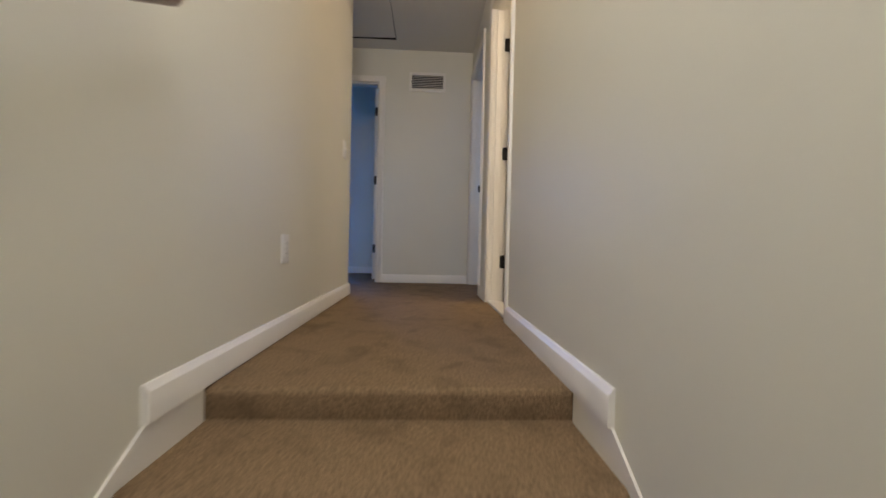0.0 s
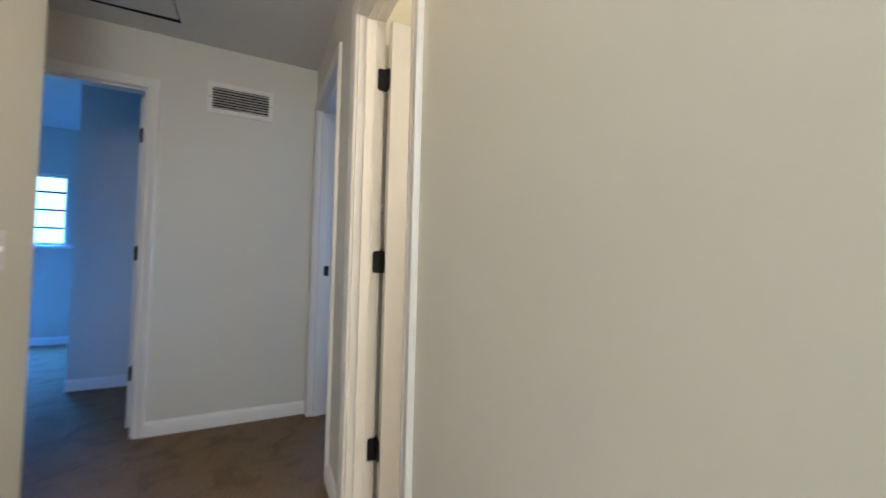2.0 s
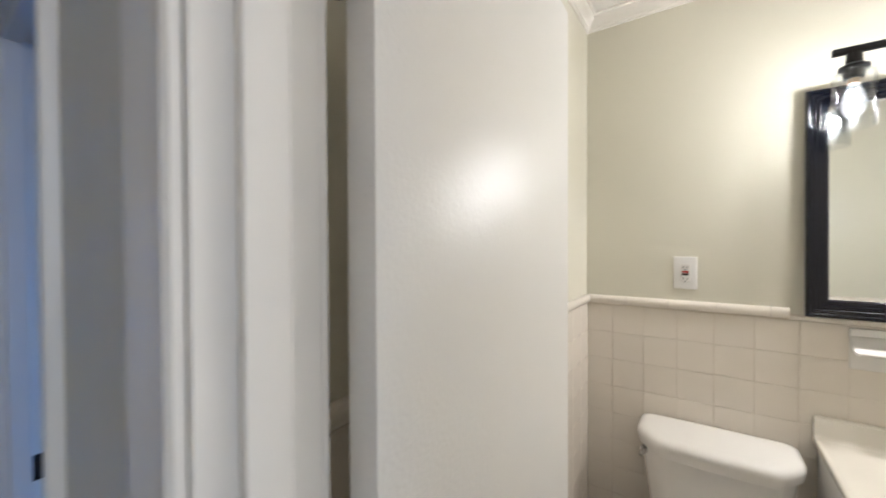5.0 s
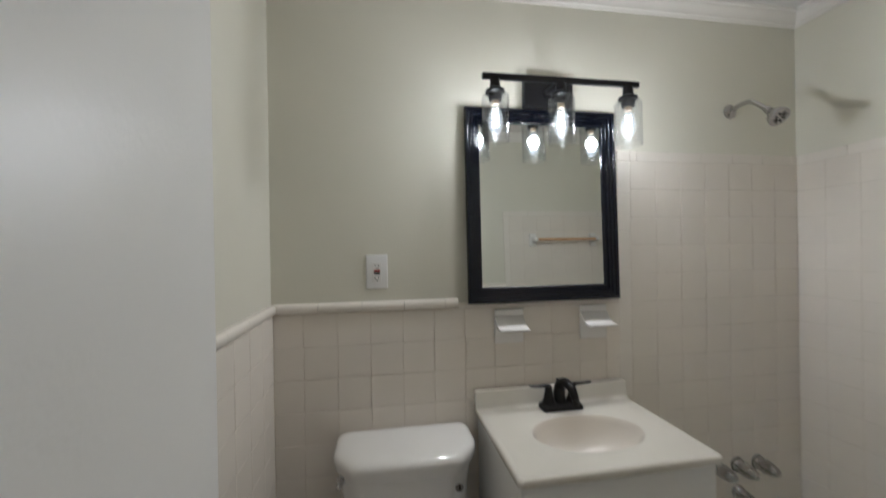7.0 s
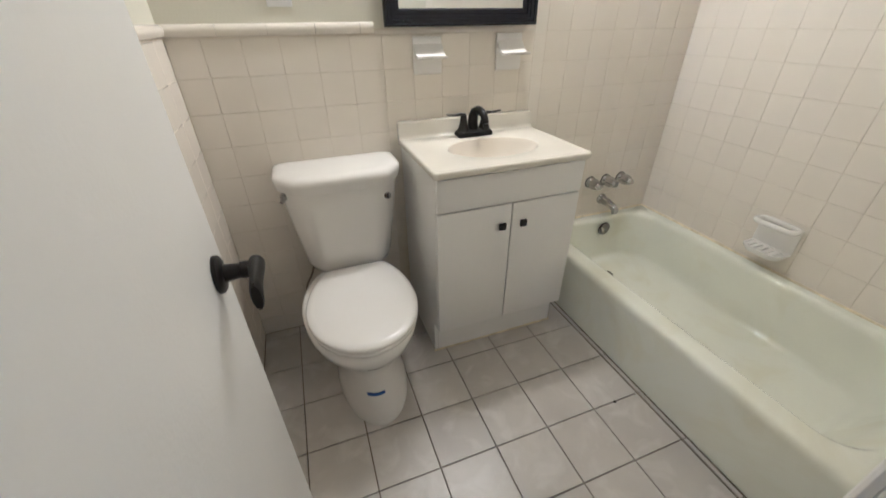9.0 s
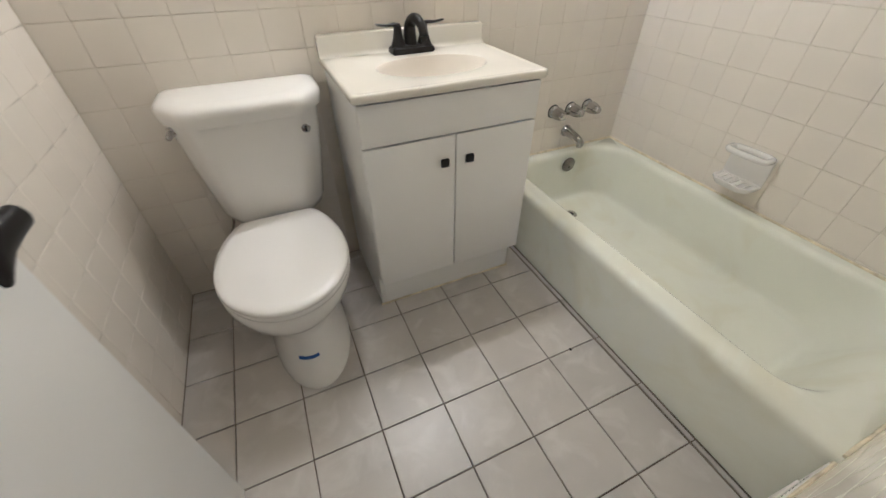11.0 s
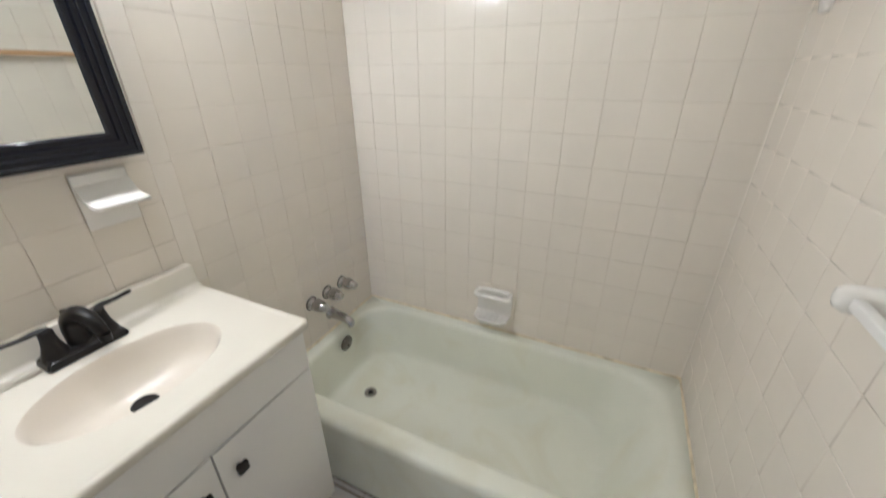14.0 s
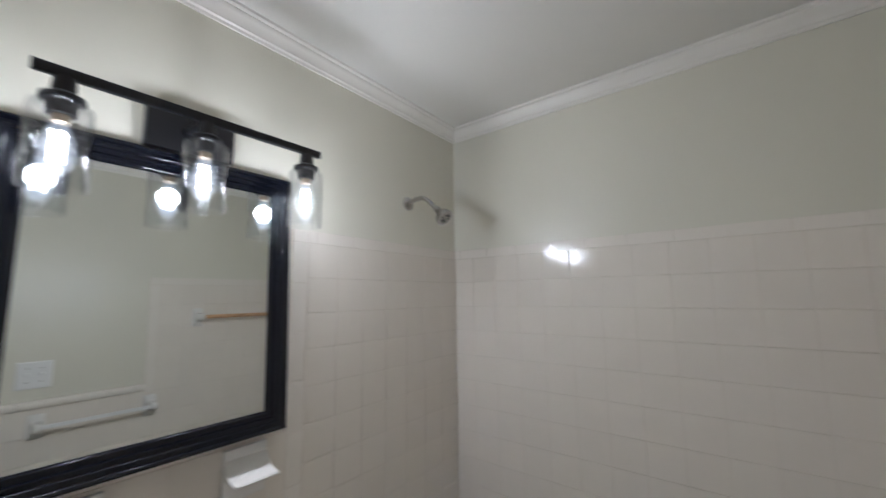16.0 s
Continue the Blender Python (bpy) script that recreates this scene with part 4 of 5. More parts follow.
# bathtub
def bathtub():
    t = thing("bathtub", (1.81, -0.75, 0.0), "old pale green enamelled bathtub with yellowed stains, built between tiled walls", "bathtub")
    x0, x1, y0, y1, H = 1.437, W + 0.006, -D - 0.006, 0.006, 0.305
    def rr(xa, xb, ya, yb, r, z, n=8):
        pts = []
        for cx, cy, a0 in ((xb - r, yb - r, 0), (xa + r, yb - r, 90), (xa + r, ya + r, 180), (xb - r, ya + r, 270)):
            for k in range(n + 1):
                a = radians(a0 + 90 * k / n)
                pts.append((cx + r * math.cos(a), cy + r * math.sin(a), z))
        return pts
    e = 0.0008
    rings = [rr(x0 - 0.007, x1, y0, y1, e, 0.003), rr(x0 - 0.006, x1, y0, y1, e, 0.035), rr(x0 - 0.001, x1, y0, y1, e, 0.055), rr(x0, x1, y0, y1, e, H - 0.034), rr(x0 + 0.0015, x1, y0, y1, e, H - 0.022), rr(x0 + 0.006, x1, y0, y1, 0.001, H - 0.011), rr(x0 + 0.013, x1, y0, y1, 0.002, H - 0.004), rr(x0 + 0.022, x1, y0, y1, 0.003, H - 0.0005), rr(x0 + 0.033, x1, y0, y1, 0.004, H + 0.001),
             rr(x0 + 0.070, x1 - 0.044, y0 + 0.046, y1 - 0.044, 0.15, H + 0.001), rr(x0 + 0.079, x1 - 0.050, y0 + 0.058, y1 - 0.050, 0.15, H - 0.001), rr(x0 + 0.087, x1 - 0.056, y0 + 0.072, y1 - 0.056, 0.15, H - 0.006), rr(x0 + 0.093, x1 - 0.061, y0 + 0.088, y1 - 0.061, 0.15, H - 0.015), rr(x0 + 0.098, x1 - 0.065, y0 + 0.106, y1 - 0.064, 0.15, H - 0.030),
             rr(x0 + 0.103, x1 - 0.072, y0 + 0.168, y1 - 0.069, 0.15, H - 0.12), rr(x0 + 0.110, x1 - 0.084, y0 + 0.214, y1 - 0.080, 0.14, H - 0.205), rr(x0 + 0.114, x1 - 0.091, y0 + 0.236, y1 - 0.087, 0.132, H - 0.235), rr(x0 + 0.119, x1 - 0.098, y0 + 0.250, y1 - 0.093, 0.125, H - 0.249),
             rr(x0 + 0.128, x1 - 0.108, y0 + 0.262, y1 - 0.102, 0.118, H - 0.256), rr(x0 + 0.142, x1 - 0.122, y0 + 0.276, y1 - 0.116, 0.11, H - 0.258), rr(x0 + 0.28, x1 - 0.27, y0 + 0.5, y1 - 0.24, 0.05, H - 0.263)]
    part("shell", loft(rings), M_TUB, t, angle=80)
    part("overflow_plate", join(lathe([(0.0, 0.0), (0.0, 0.039), (-0.006, 0.038), (-0.012, 0.028), (-0.014, 0.0)], (SX, -0.072, 0.243), "y"), lathe([(-0.008, 0.006), (-0.018, 0.005), (-0.02, 0.0)], (SX, -0.072, 0.232), "y", 10)), M_AGED, t, "round tarnished chrome overflow plate")
    part("drain", join(lathe([(0.0, 0.012), (0.0, 0.030), (0.004, 0.028), (0.003, 0.014)], (1.812, -0.235, H - 0.2605), "z", 24, False)), M_CHROME, t, "chrome drain ring")
    part("drain_plug", lathe([(0.0, 0.0), (0.001, 0.022), (0.002, 0.0)], (1.812, -0.235, H - 0.2600), "z", 20), M_DARK, t, "dark drain opening")


bathtub()
caulk = bmesh.new()
for pts in ([(1.455, -0.001, 0.307), (W - 0.002, -0.001, 0.307)], [(W - 0.001, -0.002, 0.307), (W - 0.001, -D + 0.002, 0.307)], [(W - 0.002, -D + 0.001, 0.307), (1.455, -D + 0.001, 0.307)], [(1.440, -D + 0.003, 0.29), (1.438, -D + 0.003, 0.05)]):
    tmp = tube([Vector(pts[0]).lerp(Vector(pts[1]), k / 24) for k in range(25)], [0.005 + 0.0025 * random.random() for _ in range(25)], 8)
    me = bpy.data.meshes.new("tmp")
    tmp.to_mesh(me)
    caulk.from_mesh(me)
    bpy.data.meshes.remove(me)
    tmp.free()
solo("trim_corner", tube([(W - 0.0005, -D + 0.0005, 0.31 + 0.15 * k) for k in range(11)], 0.0032, 8), M_CAP, "pale filled joint in the tiled corner over the bathtub", "caulk", kind="structure")
for pts in ([(0.722, -0.3905, 0.001), (1.322, -0.3905, 0.001)], [(1.3235, -0.3905, 0.001), (1.3235, -0.01, 0.001)], [(0.930, -D + 0.003, 0.288), (1.437, -D + 0.003, 0.292)]):
    tmp = tube([Vector(pts[0]).lerp(Vector(pts[1]), k / 16) for k in range(17)], [0.003 + 0.002 * random.random() for _ in range(17)], 8)
    me = bpy.data.meshes.new("tmp")
    tmp.to_mesh(me)
    caulk.from_mesh(me)
    bpy.data.meshes.remove(me)
    tmp.free()
solo("trim_caulk", caulk, M_CAULK, "uneven yellowed caulk line round the bathtub and vanity", "caulk", kind="structure")


# vanity
def vanity():
    t = thing("vanity_cabinet", (1.02, -0.22, 0.0), "white laminate two-door vanity cabinet with small black knobs", "cabinet")
    x0, x1, yb, yf = 0.728, 1.320, -0.002, -0.428
    part("side", boxes([(x0, x0 + 0.015, yf, yb, 0.155, 0.835), (x0, x0 + 0.015, -0.385, yb, 0.0005, 0.155)]), M_CAB, t)
    part("side", boxes([(x1 - 0.015, x1, yf, yb, 0.155, 0.835), (x1 - 0.015, x1, -0.385, yb, 0.0005, 0.155)]), M_CAB, t)
    part("toe_kick", boxes([(x0 + 0.015, x1 - 0.015, -0.387, -0.370, 0.0005, 0.158)], 0.001, 1), M_CAB, t)
    part("bottom_panel", boxes([(x0 + 0.015, x1 - 0.015, yf, yb, 0.158, 0.175)]), M_CAB, t)
    part("face_frame", boxes([(x0 + 0.015, x0 + 0.04, yf, yf + 0.018, 0.175, 0.835), (x1 - 0.04, x1 - 0.015, yf, yf + 0.018, 0.175, 0.835), (x0 + 0.04, x1 - 0.04, yf, yf + 0.018, 0.69, 0.835), (x0 + 0.04, x1 - 0.04, yf, yf + 0.018, 0.175, 0.20)]), M_CAB, t)
    part("false_drawer_front", boxes([(x0 + 0.001, x1 - 0.001, yf - 0.018, yf - 0.001, 0.708, 0.829)], 0.002), M_CAB, t, "plain white fixed front")
    xm = 1.025
    for a, b, kx in ((x0 + 0.001, xm - 0.002, xm - 0.045), (xm + 0.002, x1 - 0.001, xm + 0.043)):
        d = part("door", boxes([(a, b, yf - 0.018, yf - 0.001, 0.160, 0.702)], 0.002), M_CAB, t, "plain white slab door")
        part("knob", join(lathe([(0.0, 0.0), (0.0, 0.006), (-0.012, 0.005), (-0.012, 0.0)], (kx, yf - 0.0185, 0.622), "y", 12), boxes([(kx - 0.014, kx + 0.014, yf - 0.040, yf - 0.028, 0.608, 0.636)], 0.004)), M_BLACK, d, "small square black knob")


vanity()


def countertop():
    t = thing("washbasin", (1.02, -0.24, 0.835), "glossy cream cultured-marble vanity top with an oval basin", "sink")
    x0, x1, y0, y1, zb, zt = 0.715, 1.332, -0.466, -0.003, 0.837, 0.862
    cx, cy, ra, rb = 1.030, -0.258, 0.185, 0.122
    angles = sorted([2 * math.pi * k / 56 for k in range(56)] + [math.atan2(y - cy, x - cx) % (2 * math.pi) + d * 0.008 for x in (x0 + 0.008, x1 - 0.008) for y in (y0 + 0.008, y1 - 0.006) for d in range(-5, 6)])
    def ell(s, z):
        dy = 0.040 * (1 - s) if s < 1 else 0.0
        return [(cx + ra * s * math.cos(a), cy + dy + rb * s * math.sin(a), z) for a in angles]
    def inside(x, y, m):
        """In the top's outline, m metres in from its edge; the two front corners are cut off and rounded."""
        u, v = min(x - x0, x1 - x) - m, y - y0 - m
        return u > 0 and v > 0 and y < y1 and u + v > 0.012
    def rect(m, z):
        pts = []
        for a in angles:
            lo, hi = 0.1, 0.7
            for _ in range(24):
                mid = (lo + hi) / 2
                lo, hi = (mid, hi) if inside(cx + mid * math.cos(a), cy + mid * math.sin(a), m) else (lo, mid)
            pts.append((cx + lo * math.cos(a), cy + lo * math.sin(a), z))
        return pts
    slab = loft([rect(0.012, zb), rect(0.002, zb + 0.002), rect(0.0, zb + 0.006), rect(0.0, zt - 0.007), rect(0.001, zt - 0.003), rect(0.0035, zt - 0.0003), rect(0.008, zt + 0.0010), rect(0.013, zt + 0.0008), rect(0.019, zt - 0.0004), rect(0.024, zt), ell(1.03, zt), ell(1.0, zt - 0.001)], close_ends=False)
    part("slab", slab, M_TOP, t)
    part("basin", loft([ell(1.0, zt - 0.001), ell(0.975, zt - 0.005), ell(0.94, zt - 0.02), ell(0.86, zt - 0.055), ell(0.70, zt - 0.085), ell(0.45, zt - 0.104), ell(0.18, zt - 0.112), ell(0.10, zt - 0.113)], close_ends=False), M_BASIN, t, "smooth oval basin, slightly darker", angle=80)
    rings = []
    for x, drop in ((x0, 0.010), (x0 + 0.002, 0.004), (x0 + 0.007, 0.0), (x1 - 0.007, 0.0), (x1 - 0.002, 0.004), (x1, 0.010)):
        rings.append([(x, y, z - (drop if z > 0.9 else 0)) for y, z in ((-0.0008, zt - 0.002), (-0.046, zt - 0.002), (-0.046, zt + 0.0003), (-0.038, zt + 0.0018), (-0.032, zt + 0.006), (-0.0285, zt + 0.013), (-0.0275, 0.918), (-0.0255, 0.925), (-0.0200, 0.928), (-0.0008, 0.928))])
    part("backsplash", loft(rings), M_TOP, t, "low backsplash with a coved foot")
    part("drain", join(lathe([(0.0, 0.0), (0.0, 0.025), (0.004, 0.028), (0.007, 0.024), (0.004, 0.0)], (cx + 0.004, cy + 0.034, zt - 0.116), "z", 24)), M_BRONZE, t, "dark bronze drain stopper")


countertop()


def faucet():
    cx, cy, z = 1.026, -0.078, 0.8625
    t = thing("faucet", (cx, cy, z), "oil-rubbed bronze two-handle faucet with an arched spout", "faucet")
    rings = []
    for h, hx, hy in ((0.0, 0.077, 0.030), (0.010, 0.077, 0.030), (0.022, 0.072, 0.026), (0.026, 0.066, 0.020)):
        rings.append([(cx - hx, cy - hy, z + h), (cx + hx, cy - hy, z + h), (cx + hx, cy + hy, z + h), (cx - hx, cy + hy, z + h)])
    bm = loft(rings)
    bmesh.ops.bevel(bm, geom=bm.edges[:], offset=0.004, segments=2, affect="EDGES")
    part("base", bm, M_BRONZE, t, angle=30)
    path = smooth_curve([(cx, cy + 0.004, z + 0.02), (cx, cy + 0.008, z + 0.062), (cx, cy - 0.002, z + 0.090), (cx, cy - 0.032, z + 0.105), (cx, cy - 0.066, z + 0.093), (cx, cy - 0.084, z + 0.062)], 5)
    turn = Matrix.Translation((cx, cy, 0)) @ Matrix.Rotation(radians(10), 4, "Z") @ Matrix.Translation((-cx, -cy, 0))
    path = [turn @ p for p in path]
    tip = turn @ Vector((cx, cy - 0.085, z + 0.056))
    sp = part("spout", tube(path, [0.0225 - 0.0095 * (i / (len(path) - 1)) for i in range(len(path))], 16), M_BRONZE, t)
    part("aerator", lathe([(-0.012, 0.0), (-0.012, 0.011), (0.006, 0.012), (0.006, 0.0)], tuple(tip), "z", 18), M_BRONZE, sp)
    part("lift_rod", join(tube([(cx, cy + 0.022, z + 0.02), (cx, cy + 0.022, z + 0.095)], 0.003, 8), lathe([(0.0, 0.0), (0.002, 0.006), (0.010, 0.006), (0.012, 0.0)], (cx, cy + 0.022, z + 0.092), "z", 12)), M_BRONZE, t)
    for s in (-1, 1):
        hx = cx + s * 0.047
        h = part("handle", lathe([(0.020, 0.0), (0.020, 0.027), (0.032, 0.0225), (0.050, 0.0165), (0.070, 0.0135), (0.084, 0.0130), (0.090, 0.0)], (hx, cy, z), "z", 20), M_BRONZE, t)
        rings = []
        for u, dz, wy, wz in ((-0.008, 0.084, 0.010, 0.007), (0.012, 0.088, 0.009, 0.006), (0.040, 0.087, 0.007, 0.004), (0.066, 0.090, 0.009, 0.004), (0.074, 0.092, 0.008, 0.002)):
            rings.append([(hx + s * u, cy + wy * math.cos(a), z + dz + wz * math.sin(a)) for a in (2 * math.pi * k / 12 for k in range(12))])
        part("lever", loft(rings), M_BRONZE, h)


faucet()


# toilet
def toilet():
    cx = 0.447
    t = thing("toilet", (cx, -0.34, 0.0), "white two-piece toilet with its lid closed, blue tape on the base", "toilet")
    def dshape(hw, yb, yf, z, cut=0.075, r=0.030, rb=0.014):
        """A tank section: flat back, both front corners cut off at a slant, all corners rounded, the front slightly bowed."""
        k = 0.82 * cut
        corners = [(-hw, yb), (-hw, yf + cut * 1.15), (-hw + k, yf + 0.008), (0.0, yf), (hw - k, yf + 0.008), (hw, yf + cut * 1.15), (hw, yb)]
        pts = []
        n = len(corners)
        for i, c in enumerate(corners):
            c, a, b = Vector(c), Vector(corners[i - 1]), Vector(corners[(i + 1) % n])
            rad = rb if i in (0, n - 1) else r
            p, q = c + (a - c).normalized() * rad, c + (b - c).normalized() * rad
            for j in range(6):
                u = j / 5
                v = p * (1 - u) ** 2 + c * 2 * u * (1 - u) + q * u * u
                pts.append((cx + v.x, v.y, z))
        return pts
    tank = [(0.385, 0.150, -0.040, -0.185), (0.395, 0.165, -0.030, -0.205), (0.43, 0.176, -0.026, -0.215), (0.60, 0.200, -0.022, -0.226), (0.765, 0.218, -0.020, -0.236), (0.772, 0.218, -0.020, -0.236)]
    part("tank", loft([dshape(hw, yb, yf, z, 0.070, 0.034) for z, hw, yb, yf in tank]), M_CHINA, t, angle=60)
    lid = [(0.761, 0.226, -0.014, -0.242), (0.763, 0.233, -0.010, -0.251), (0.790, 0.237, -0.008, -0.257), (0.803, 0.237, -0.009, -0.257), (0.811, 0.233, -0.011, -0.253), (0.817, 0.227, -0.016, -0.246), (0.821, 0.216, -0.024, -0.234), (0.823, 0.200, -0.036, -0.218)]
    part("tank_lid", loft([dshape(hw - 0.003, yb, yf, z, 0.088, 0.028, 0.036) for z, hw, yb, yf in lid]), M_CHINA, t, angle=60)
    lv = part("flush_lever", lathe([(0.0, 0.0), (0.0, 0.015), (-0.008, 0.014), (-0.012, 0.0)], (cx - 0.205, -0.172, 0.744), "y", 18), M_CHROME, t, "round chrome flush button")
    part("lever_stub", tube([(cx - 0.205, -0.182, 0.744), (cx - 0.208, -0.198, 0.742), (cx - 0.214, -0.208, 0.736)], [0.008, 0.009, 0.007], 12), M_CHROME, lv)
    pl = part("badge", lathe([(0.0, 0.0), (0.0, 0.014), (-0.003, 0.0125), (-0.004, 0.0)], (cx + 0.158, -0.2385, 0.718), "y", 18), M_CHROME, t, "small round metal badge")
    part("badge_mark", boxes([(cx + 0.155, cx + 0.161, -0.2436, -0.2422, 0.710, 0.727)]), M_DARK, pl)

    def oval(hw, y0, y1, z, n=36, back=0.6, p=1.0):
        """An egg outline: y1 the back, y0 the front."""
        cx = 0.436
        yc = y1 + (y0 - y1) * 0.48
        pts = []
        for k in range(n):
            a = 2 * math.pi * k / n
            c, s = math.cos(a), math.sin(a)
            ry = (y1 - yc) if s > 0 else (yc - y0)
            x = hw * math.copysign(abs(c) ** (0.78 if s > 0 else 1.0), c)
            pts.append((cx + x, yc + ry * s, z))
        return pts
    bowl = [(0.001, 0.139, -0.670, -0.12), (0.02, 0.138, -0.668, -0.12), (0.06, 0.131, -0.656, -0.125), (0.14, 0.120, -0.634, -0.13), (0.22, 0.122, -0.630, -0.135), (0.265, 0.136, -0.640, -0.14), (0.295, 0.162, -0.662, -0.14), (0.325, 0.196, -0.688, -0.13), (0.355, 0.203, -0.698, -0.13), (0.385, 0.205, -0.701, -0.125), (0.392, 0.195, -0.690, -0.13)]
    part("bowl", loft([[(px - 0.006 * min(1.0, z / 0.3), py, pz) for px, py, pz in oval(hw, y0, y1, z)] for z, hw, y0, y1 in bowl]), M_CHINA, t, angle=70)
    part("deck", boxes([(cx - 0.115, cx + 0.115, -0.25, -0.05, 0.33, 0.388)], 0.012, 3), M_CHINA, t)
    def seat_shape(hw, y0, y1, z, back=0.112):
        """A seat outline: round front, sides that run in to a narrower straight back."""
        sx, yc = 0.434, y1 + (y0 - y1) * 0.50
        side = [(hw + (back - hw) * (k / 8) ** 1.9, yc + (y1 - yc) * (1 - (1 - k / 8) ** 1.15)) for k in range(9)]
        pts = [(hw * math.cos(a), yc + (yc - y0) * math.sin(a)) for a in (math.pi + math.pi * k / 26 for k in range(1, 26))]
        pts += side + [(back * (1 - k / 3) - back * k / 3, y1 + 0.002) for k in (1, 2)] + [(-x, y) for x, y in reversed(side)]
        return [(sx + (0.010 * max(0.0, (y - yc) / (y1 - yc))) + x, y, z) for x, y in pts]
    seat = [(0.394, 0.182, -0.692, -0.238), (0.398, 0.190, -0.702, -0.236), (0.408, 0.192, -0.704, -0.235), (0.413, 0.188, -0.700, -0.236)]
    part("seat", loft([seat_shape(hw, y0, y1, z, hw - 0.075) for z, hw, y0, y1 in seat]), M_SEAT, t, angle=60)
    lidr = [(0.4145, 0.188, -0.699, -0.234), (0.419, 0.193, -0.705, -0.231), (0.427, 0.193, -0.705, -0.231), (0.433, 0.187, -0.699, -0.233), (0.4365, 0.170, -0.680, -0.240), (0.4385, 0.12, -0.62, -0.27)]
    part("seat_lid", loft([seat_shape(hw, y0, y1, z, hw - 0.074) for z, hw, y0, y1 in lidr]), M_SEAT, t, "smooth closed lid", angle=60)
    for s in (-1, 1):
        part("seat_hinge", boxes([(cx + s * 0.07 - 0.02, cx + s * 0.07 + 0.02, -0.245, -0.215, 0.389, 0.425)], 0.006, 3), M_SEAT, t)
        part("tank_bolt", lathe([(0.0, 0.0), (0.0, 0.009), (0.03, 0.009), (0.03, 0.0)], (cx + s * 0.11, -0.14, 0.355), "z", 10), M_DARK, t, "dark tank bolt")
    tape = []
    for x, y in [(x, -0.6368 + 9.0 * (x - 0.432) ** 2) for x in (0.390, 0.405, 0.420, 0.435, 0.452)]:
        tape.append([(x, y + 0.006, 0.131), (x, y - 0.0020, 0.131), (x, y - 0.0005, 0.142), (x, y + 0.006, 0.142)])
    part("tape_mark", loft(tape), M_BLUE, t, "short strip of blue tape")


toilet()
valve_t = thing("supply_valve", (0.235, -0.03, 0.14), "small chrome water shut-off valve with a braided hose behind the toilet", "valve")
part("body", join(lathe([(0.0, 0.0), (0.0, 0.022), (-0.004, 0.02), (-0.005, 0.008), (-0.045, 0.008), (-0.05, 0.0)], (0.235, 0.0, 0.15), "y", 16)), M_CHROME, valve_t)
part("hose", tube(smooth_curve([(0.235, -0.045, 0.155), (0.235, -0.05, 0.25), (0.27, -0.07, 0.33), (0.29, -0.09, 0.392)]), 0.005, 8), M_CHROME, valve_t)
speck = thing("debris_speck", (1.291, -0.892, 0.0), "tiny dark crumb on the floor tiles", "debris")
part("crumb", lathe([(0.0, 0.004), (0.003, 0.006), (0.006, 0.003)], (1.291, -0.892, 0.0005), "z", 7), M_DARK, speck)

# ---- tiles, last ----
def tile_mesh(w, h, name="tile", t=0.007, b=0.003):
    """A pressed tile: its face looks to +z, its middle at the origin."""
    me = bpy.data.meshes.new(name)
    vs, fs = [], []
    levels = ((0.0, -t), (0.0, -b * 0.50), (b * 0.12, -b * 0.26), (b * 0.42, -b * 0.07), (b, 0.0), (b + 0.002, 0.0))
    for m, z in levels:
        vs += [(-w / 2 + m, -h / 2 + m, z), (w / 2 - m, -h / 2 + m, z), (w / 2 - m, h / 2 - m, z), (-w / 2 + m, h / 2 - m, z)]
    for k in range(len(levels) - 1):
        for i in range(4):
            j = (i + 1) % 4
            fs.append((4 * k + i, 4 * k + j, 4 * k + 4 + j, 4 * k + 4 + i))
    fs.append((20, 21, 22, 23))
    me.from_pydata(vs, [], fs)
    me.validate()
    for p in me.polygons:
        p.use_smooth = p.index > 3
    return me


TILES = {}
trng = random.Random(11)


def lay(parent, origin, right, up, cols, rows, gap, material, name="tile", gap_up=None, skip=None, tilt=0.0018, t=0.007, b=0.0022, proud=0.00012):
    """Tiles between the joints cols and rows on a plane through origin."""
    right, up = Vector(right), Vector(up)
    n = right.cross(up)
    rot = Matrix((right, up, n)).transposed()
    for c0, c1 in zip(cols, cols[1:]):
        for r0, r1 in zip(rows, rows[1:]):
            if skip and skip((c0 + c1) / 2, (r0 + r1) / 2):
                continue
            w, h = round(c1 - c0 - gap, 4), round(r1 - r0 - (gap_up or gap), 4)
            if w < 0.006 or h < 0.006:
                continue
            key = (w, h, material.name, t)
            if key not in TILES:
                TILES[key] = tile_mesh(w, h, name, t, b)
                TILES[key].materials.append(material)
            ob = new(name, TILES[key])
            c = Vector(origin) + right * ((c0 + c1) / 2) + up * ((r0 + r1) / 2) + n * trng.uniform(-proud, proud)
            wob = Euler((trng.gauss(0, tilt), trng.gauss(0, tilt), 0)).to_matrix()
            ob.parent = parent
            ob.matrix_local = Matrix.Translation(c - Vector(parent.location)) @ (rot @ wob).to_4x4()


def grid(start, stop, anchor, step):
    k0 = math.ceil((start - anchor) / step + 0.02)
    out = [start]
    v = anchor + k0 * step
    while v < stop - 0.004:
        if v - out[-1] > 0.004:
            out.append(v)
        v += step
    return out + [stop]


def backing(name, rows, label):
    return solo(name, boxes(rows), M_GROUT, label, "tiled wall", kind="structure", smooth=False)


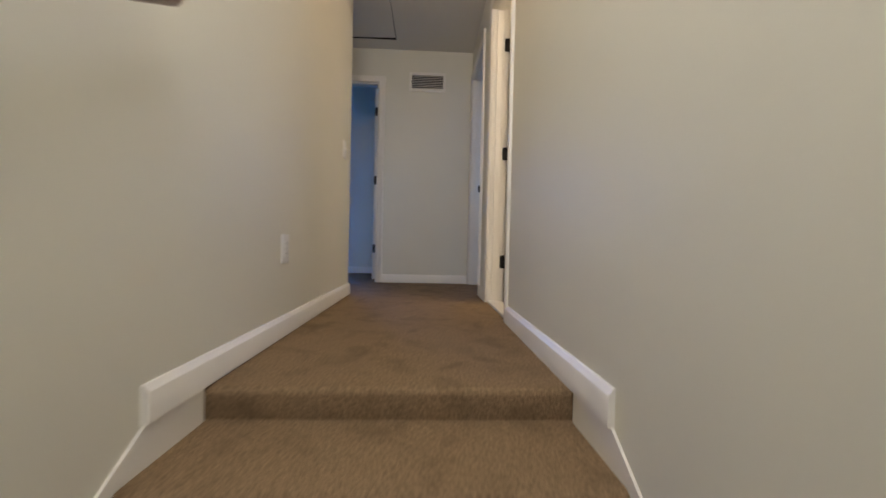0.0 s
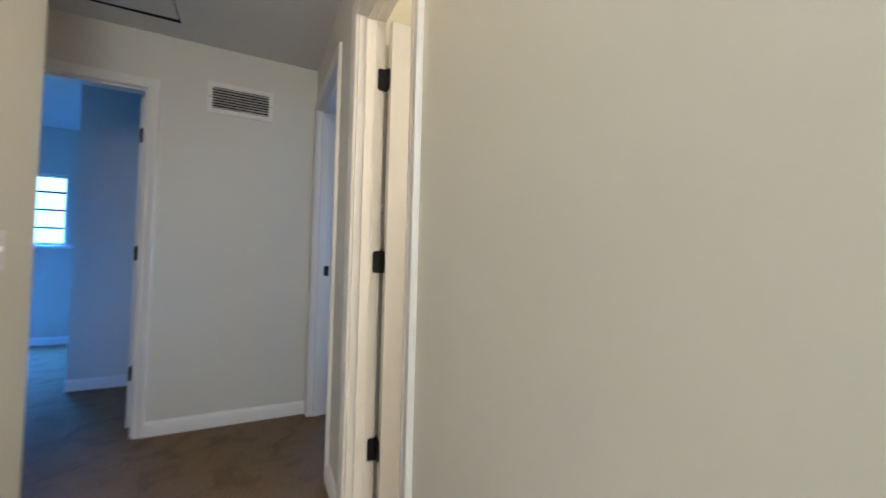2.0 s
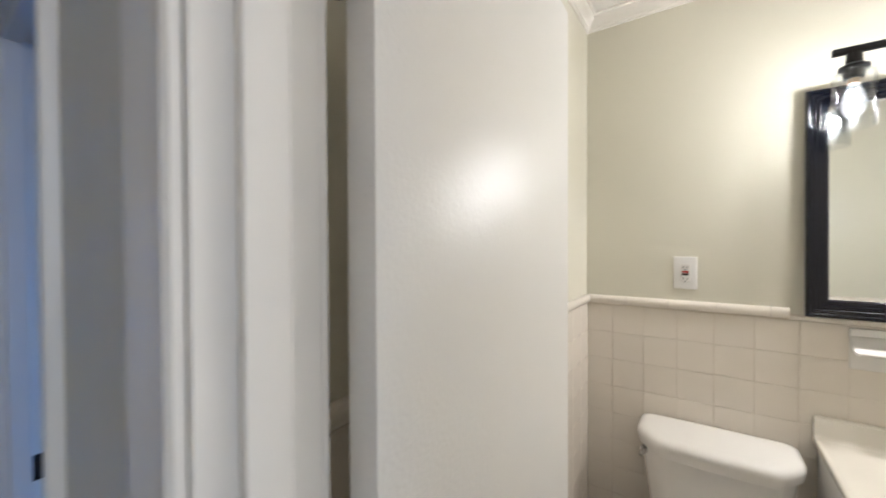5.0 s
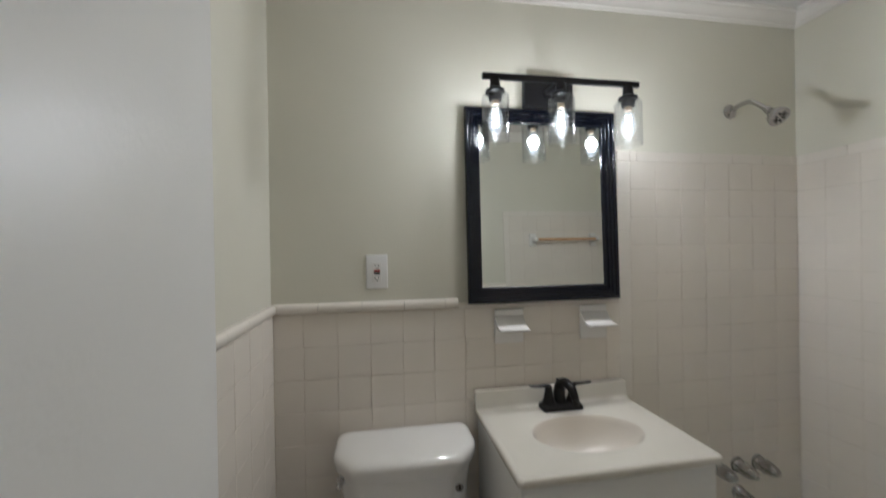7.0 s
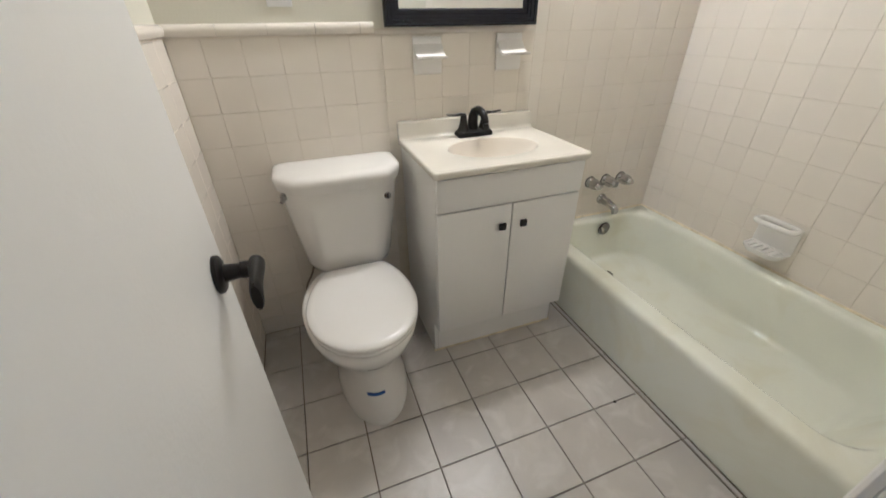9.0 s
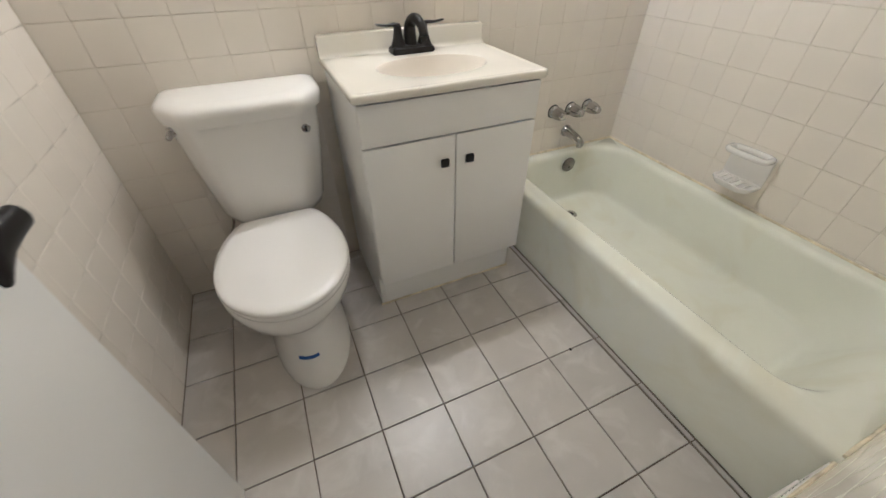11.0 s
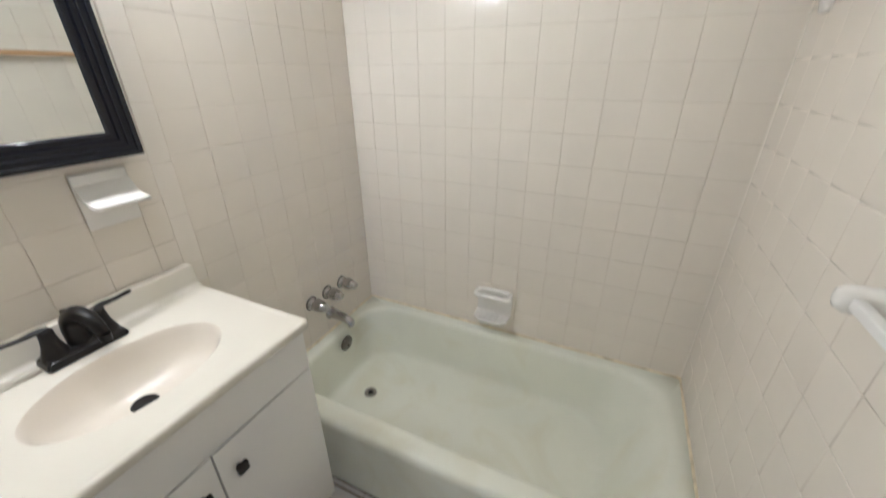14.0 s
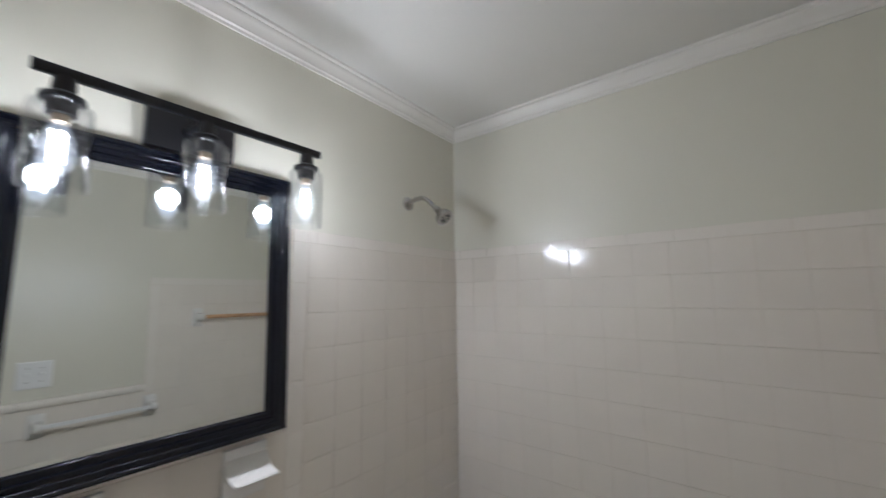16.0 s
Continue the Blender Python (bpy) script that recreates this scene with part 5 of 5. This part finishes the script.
GB = 0.0021     # how far the grout lies behind the tile faces
CT = 1.808      # joint under the top caps
ROWS_HI = grid(0.0, CT, CT, TZ)
WJ = CT - 5 * TZ
ROWS_LO = grid(0.0, WJ, CT, TZ)
g1 = backing("wall_tiles_north", [(-TT, 1.325, GB, TT, 0, WJ + 0.02), (1.325, W + TT, GB, TT, 0, CT + 0.035)], "cream square wall tiles behind the toilet, vanity and shower, pale grout")
g2 = backing("wall_tiles_east", [(W + GB, W + TT, -D - TT, GB, 0, CT + 0.035)], "cream square wall tiles along the bathtub, pale grout")
g3 = backing("wall_tiles_south", [(1.335, W + GB, -D - TT, -D - GB, 0, CT + 0.035), (DX1 + 0.06, 1.335, -D - TT, -D - GB, 0, WJ + 0.02)], "cream square wall tiles round the towel bars, pale grout")
g4 = backing("wall_tiles_west", [(-TT, -GB, -D, GB, 0, WJ + 0.02)], "cream square wainscot tiles beside the toilet, pale grout")
GAP = 0.0016
north = dict(origin=(0, 0, 0), right=(1, 0, 0), up=(0, 0, 1))
NA = 1.3815
lay(g1, cols=grid(0.0, 1.325, NA, TX), rows=ROWS_LO, gap=GAP, material=M_TILE, skip=lambda c, r: 0.74 < c < 1.30 and r < 0.80, **north)
lay(g1, cols=grid(NA, W, NA, TX), rows=ROWS_HI, gap=GAP, material=M_TILE, skip=lambda c, r: c > 1.50 and r < 0.24, **north)
lay(g1, cols=[1.325, NA], rows=grid(0.85, CT, CT + 0.02, 0.152), gap=GAP, material=M_CAP, name="edge_tile", **north)
lay(g1, cols=grid(NA, W, NA + 0.03, 0.152), rows=[CT, CT + 0.042], gap=GAP, material=M_CAP, name="cap_tile", **north)
lay(g1, cols=[1.325, NA], rows=[CT, CT + 0.042], gap=GAP, material=M_CAP, name="cap_tile", **north)
east = dict(origin=(W, 0, 0), right=(0, -1, 0), up=(0, 0, 1))
lay(g2, cols=grid(0.0, D, 0.106, TX), rows=ROWS_HI, gap=0.0017, material=M_TILE, skip=lambda c, r: r < 0.24, **east)
lay(g2, cols=grid(0.0, D, 0.03, 0.152), rows=[CT, CT + 0.042], gap=GAP, material=M_CAP, name="cap_tile", **east)
southd = dict(origin=(W, -D, 0), right=(-1, 0, 0), up=(0, 0, 1))
lay(g3, cols=grid(0.0, W - NA, W - NA, TX), rows=ROWS_HI, gap=0.0010, material=M_TILE, skip=lambda c, r: c < 0.70 and r < 0.24, **southd)
lay(g3, cols=[W - NA, W - 1.335], rows=grid(WJ, CT, CT + 0.02, 0.152), gap=GAP, material=M_CAP, name="edge_tile", **southd)
lay(g3, cols=grid(W - NA, W - DX1 - 0.06, W - NA, TX), rows=[0.305] + [r for r in ROWS_LO if r > 0.33], gap=0.0010, material=M_TILE, **southd)
lay(g3, cols=grid(W - 1.432, W - 0.835, W - 1.432, 0.152), rows=[0.2915, 0.305], gap=GAP, material=M_CAP, name="edge_tile", proud=0.0, t=0.007, **southd)
lay(g3, cols=grid(0.0, W - 1.335, 0.05, 0.152), rows=[CT, CT + 0.042], gap=GAP, material=M_CAP, name="cap_tile", **southd)
west = dict(origin=(0, -D, 0), right=(0, 1, 0), up=(0, 0, 1))
lay(g4, cols=grid(0.0, D, D, TX), rows=ROWS_LO, gap=GAP, material=M_TILE, **west)


def cap_mesh(length, h=0.036):
    """A rounded wainscot cap that stands proud of the tiles; runs along x, its face to -y."""
    prof = [(0.0, 0.0), (-0.006, 0.0015), (-0.010, 0.006), (-0.013, 0.016), (-0.013, h - 0.012), (-0.009, h - 0.004), (-0.002, h), (0.007, h)]
    prof.append((0.007, 0.0))
    vs, fs = [], []
    for x in (-length / 2, length / 2):
        vs += [(x, a, b) for a, b in prof]
    n = len(prof)
    for k in range(n):
        j = (k + 1) % n
        fs.append((k, j, n + j, n + k))
    fs += [tuple(range(n))[::-1], tuple(range(n, 2 * n))]
    me = bpy.data.meshes.new("cap_tile")
    me.from_pydata(vs, [], fs)
    me.materials.append(M_CAP)
    for p in me.polygons:
        p.use_smooth = True
    me.set_sharp_from_angle(angle=radians(60))
    return me


CAPS = {}


def cap_run(parent, a, b, turn, z):
    a, b = Vector((*a, z)), Vector((*b, z))
    d = (b - a).normalized()
    total, s = (b - a).length, 0.0
    while s < total - 0.01:
        e = min(s + 0.152, total)
        L = round(e - s - 0.0012, 4)
        if L not in CAPS:
            CAPS[L] = cap_mesh(L)
        ob = new("cap_tile", CAPS[L])
        ob.parent = parent
        ob.matrix_local = Matrix.Translation(a + d * ((s + e) / 2) - Vector(parent.location)) @ Matrix.Rotation(radians(turn), 4, "Z")
        s = e


cap_run(g1, (0.0, 0.0), (0.657, 0.0), 0, WJ + 0.005)
cap_run(g4, (0.0, -D + 0.02), (0.0, -0.013), 90, WJ + 0.005)
cap_run(g3, (1.335, -D), (DX1 + 0.062, -D), 180, WJ + 0.005)
lay(g1, cols=[0.657, 1.325], rows=[WJ, WJ + 0.016], gap=GAP, material=M_CAP, name="cap_tile", **north)

FT = 0.2085
fl = thing("floor_tiles", (0.7, -0.7, -0.006), "grey-beige marbled square floor tiles with dark grout", "floor tiles")
tagged(fl, kind="structure")
fcols, frows = grid(-0.0, 1.411, 0.571, FT), grid(0.0, D + 0.008, 0.680 - 3 * FT, FT)
lay(fl, origin=(0, 0, 0.0), right=(1, 0, 0), up=(0, 1, 0), cols=fcols, rows=[-r for r in reversed(frows)], gap=0.0042, material=M_FLOOR, name="floor_tile", tilt=0.0006, t=0.008, b=0.002, proud=0.0003)
lay(fl, origin=(0, 0, 0.0), right=(1, 0, 0), up=(0, 1, 0), cols=[1.411, 1.4285], rows=[-r for r in reversed(frows)], gap=0.0042, material=M_FLOOR, name="floor_tile", tilt=0.0006, t=0.008, b=0.002, proud=0.0003)
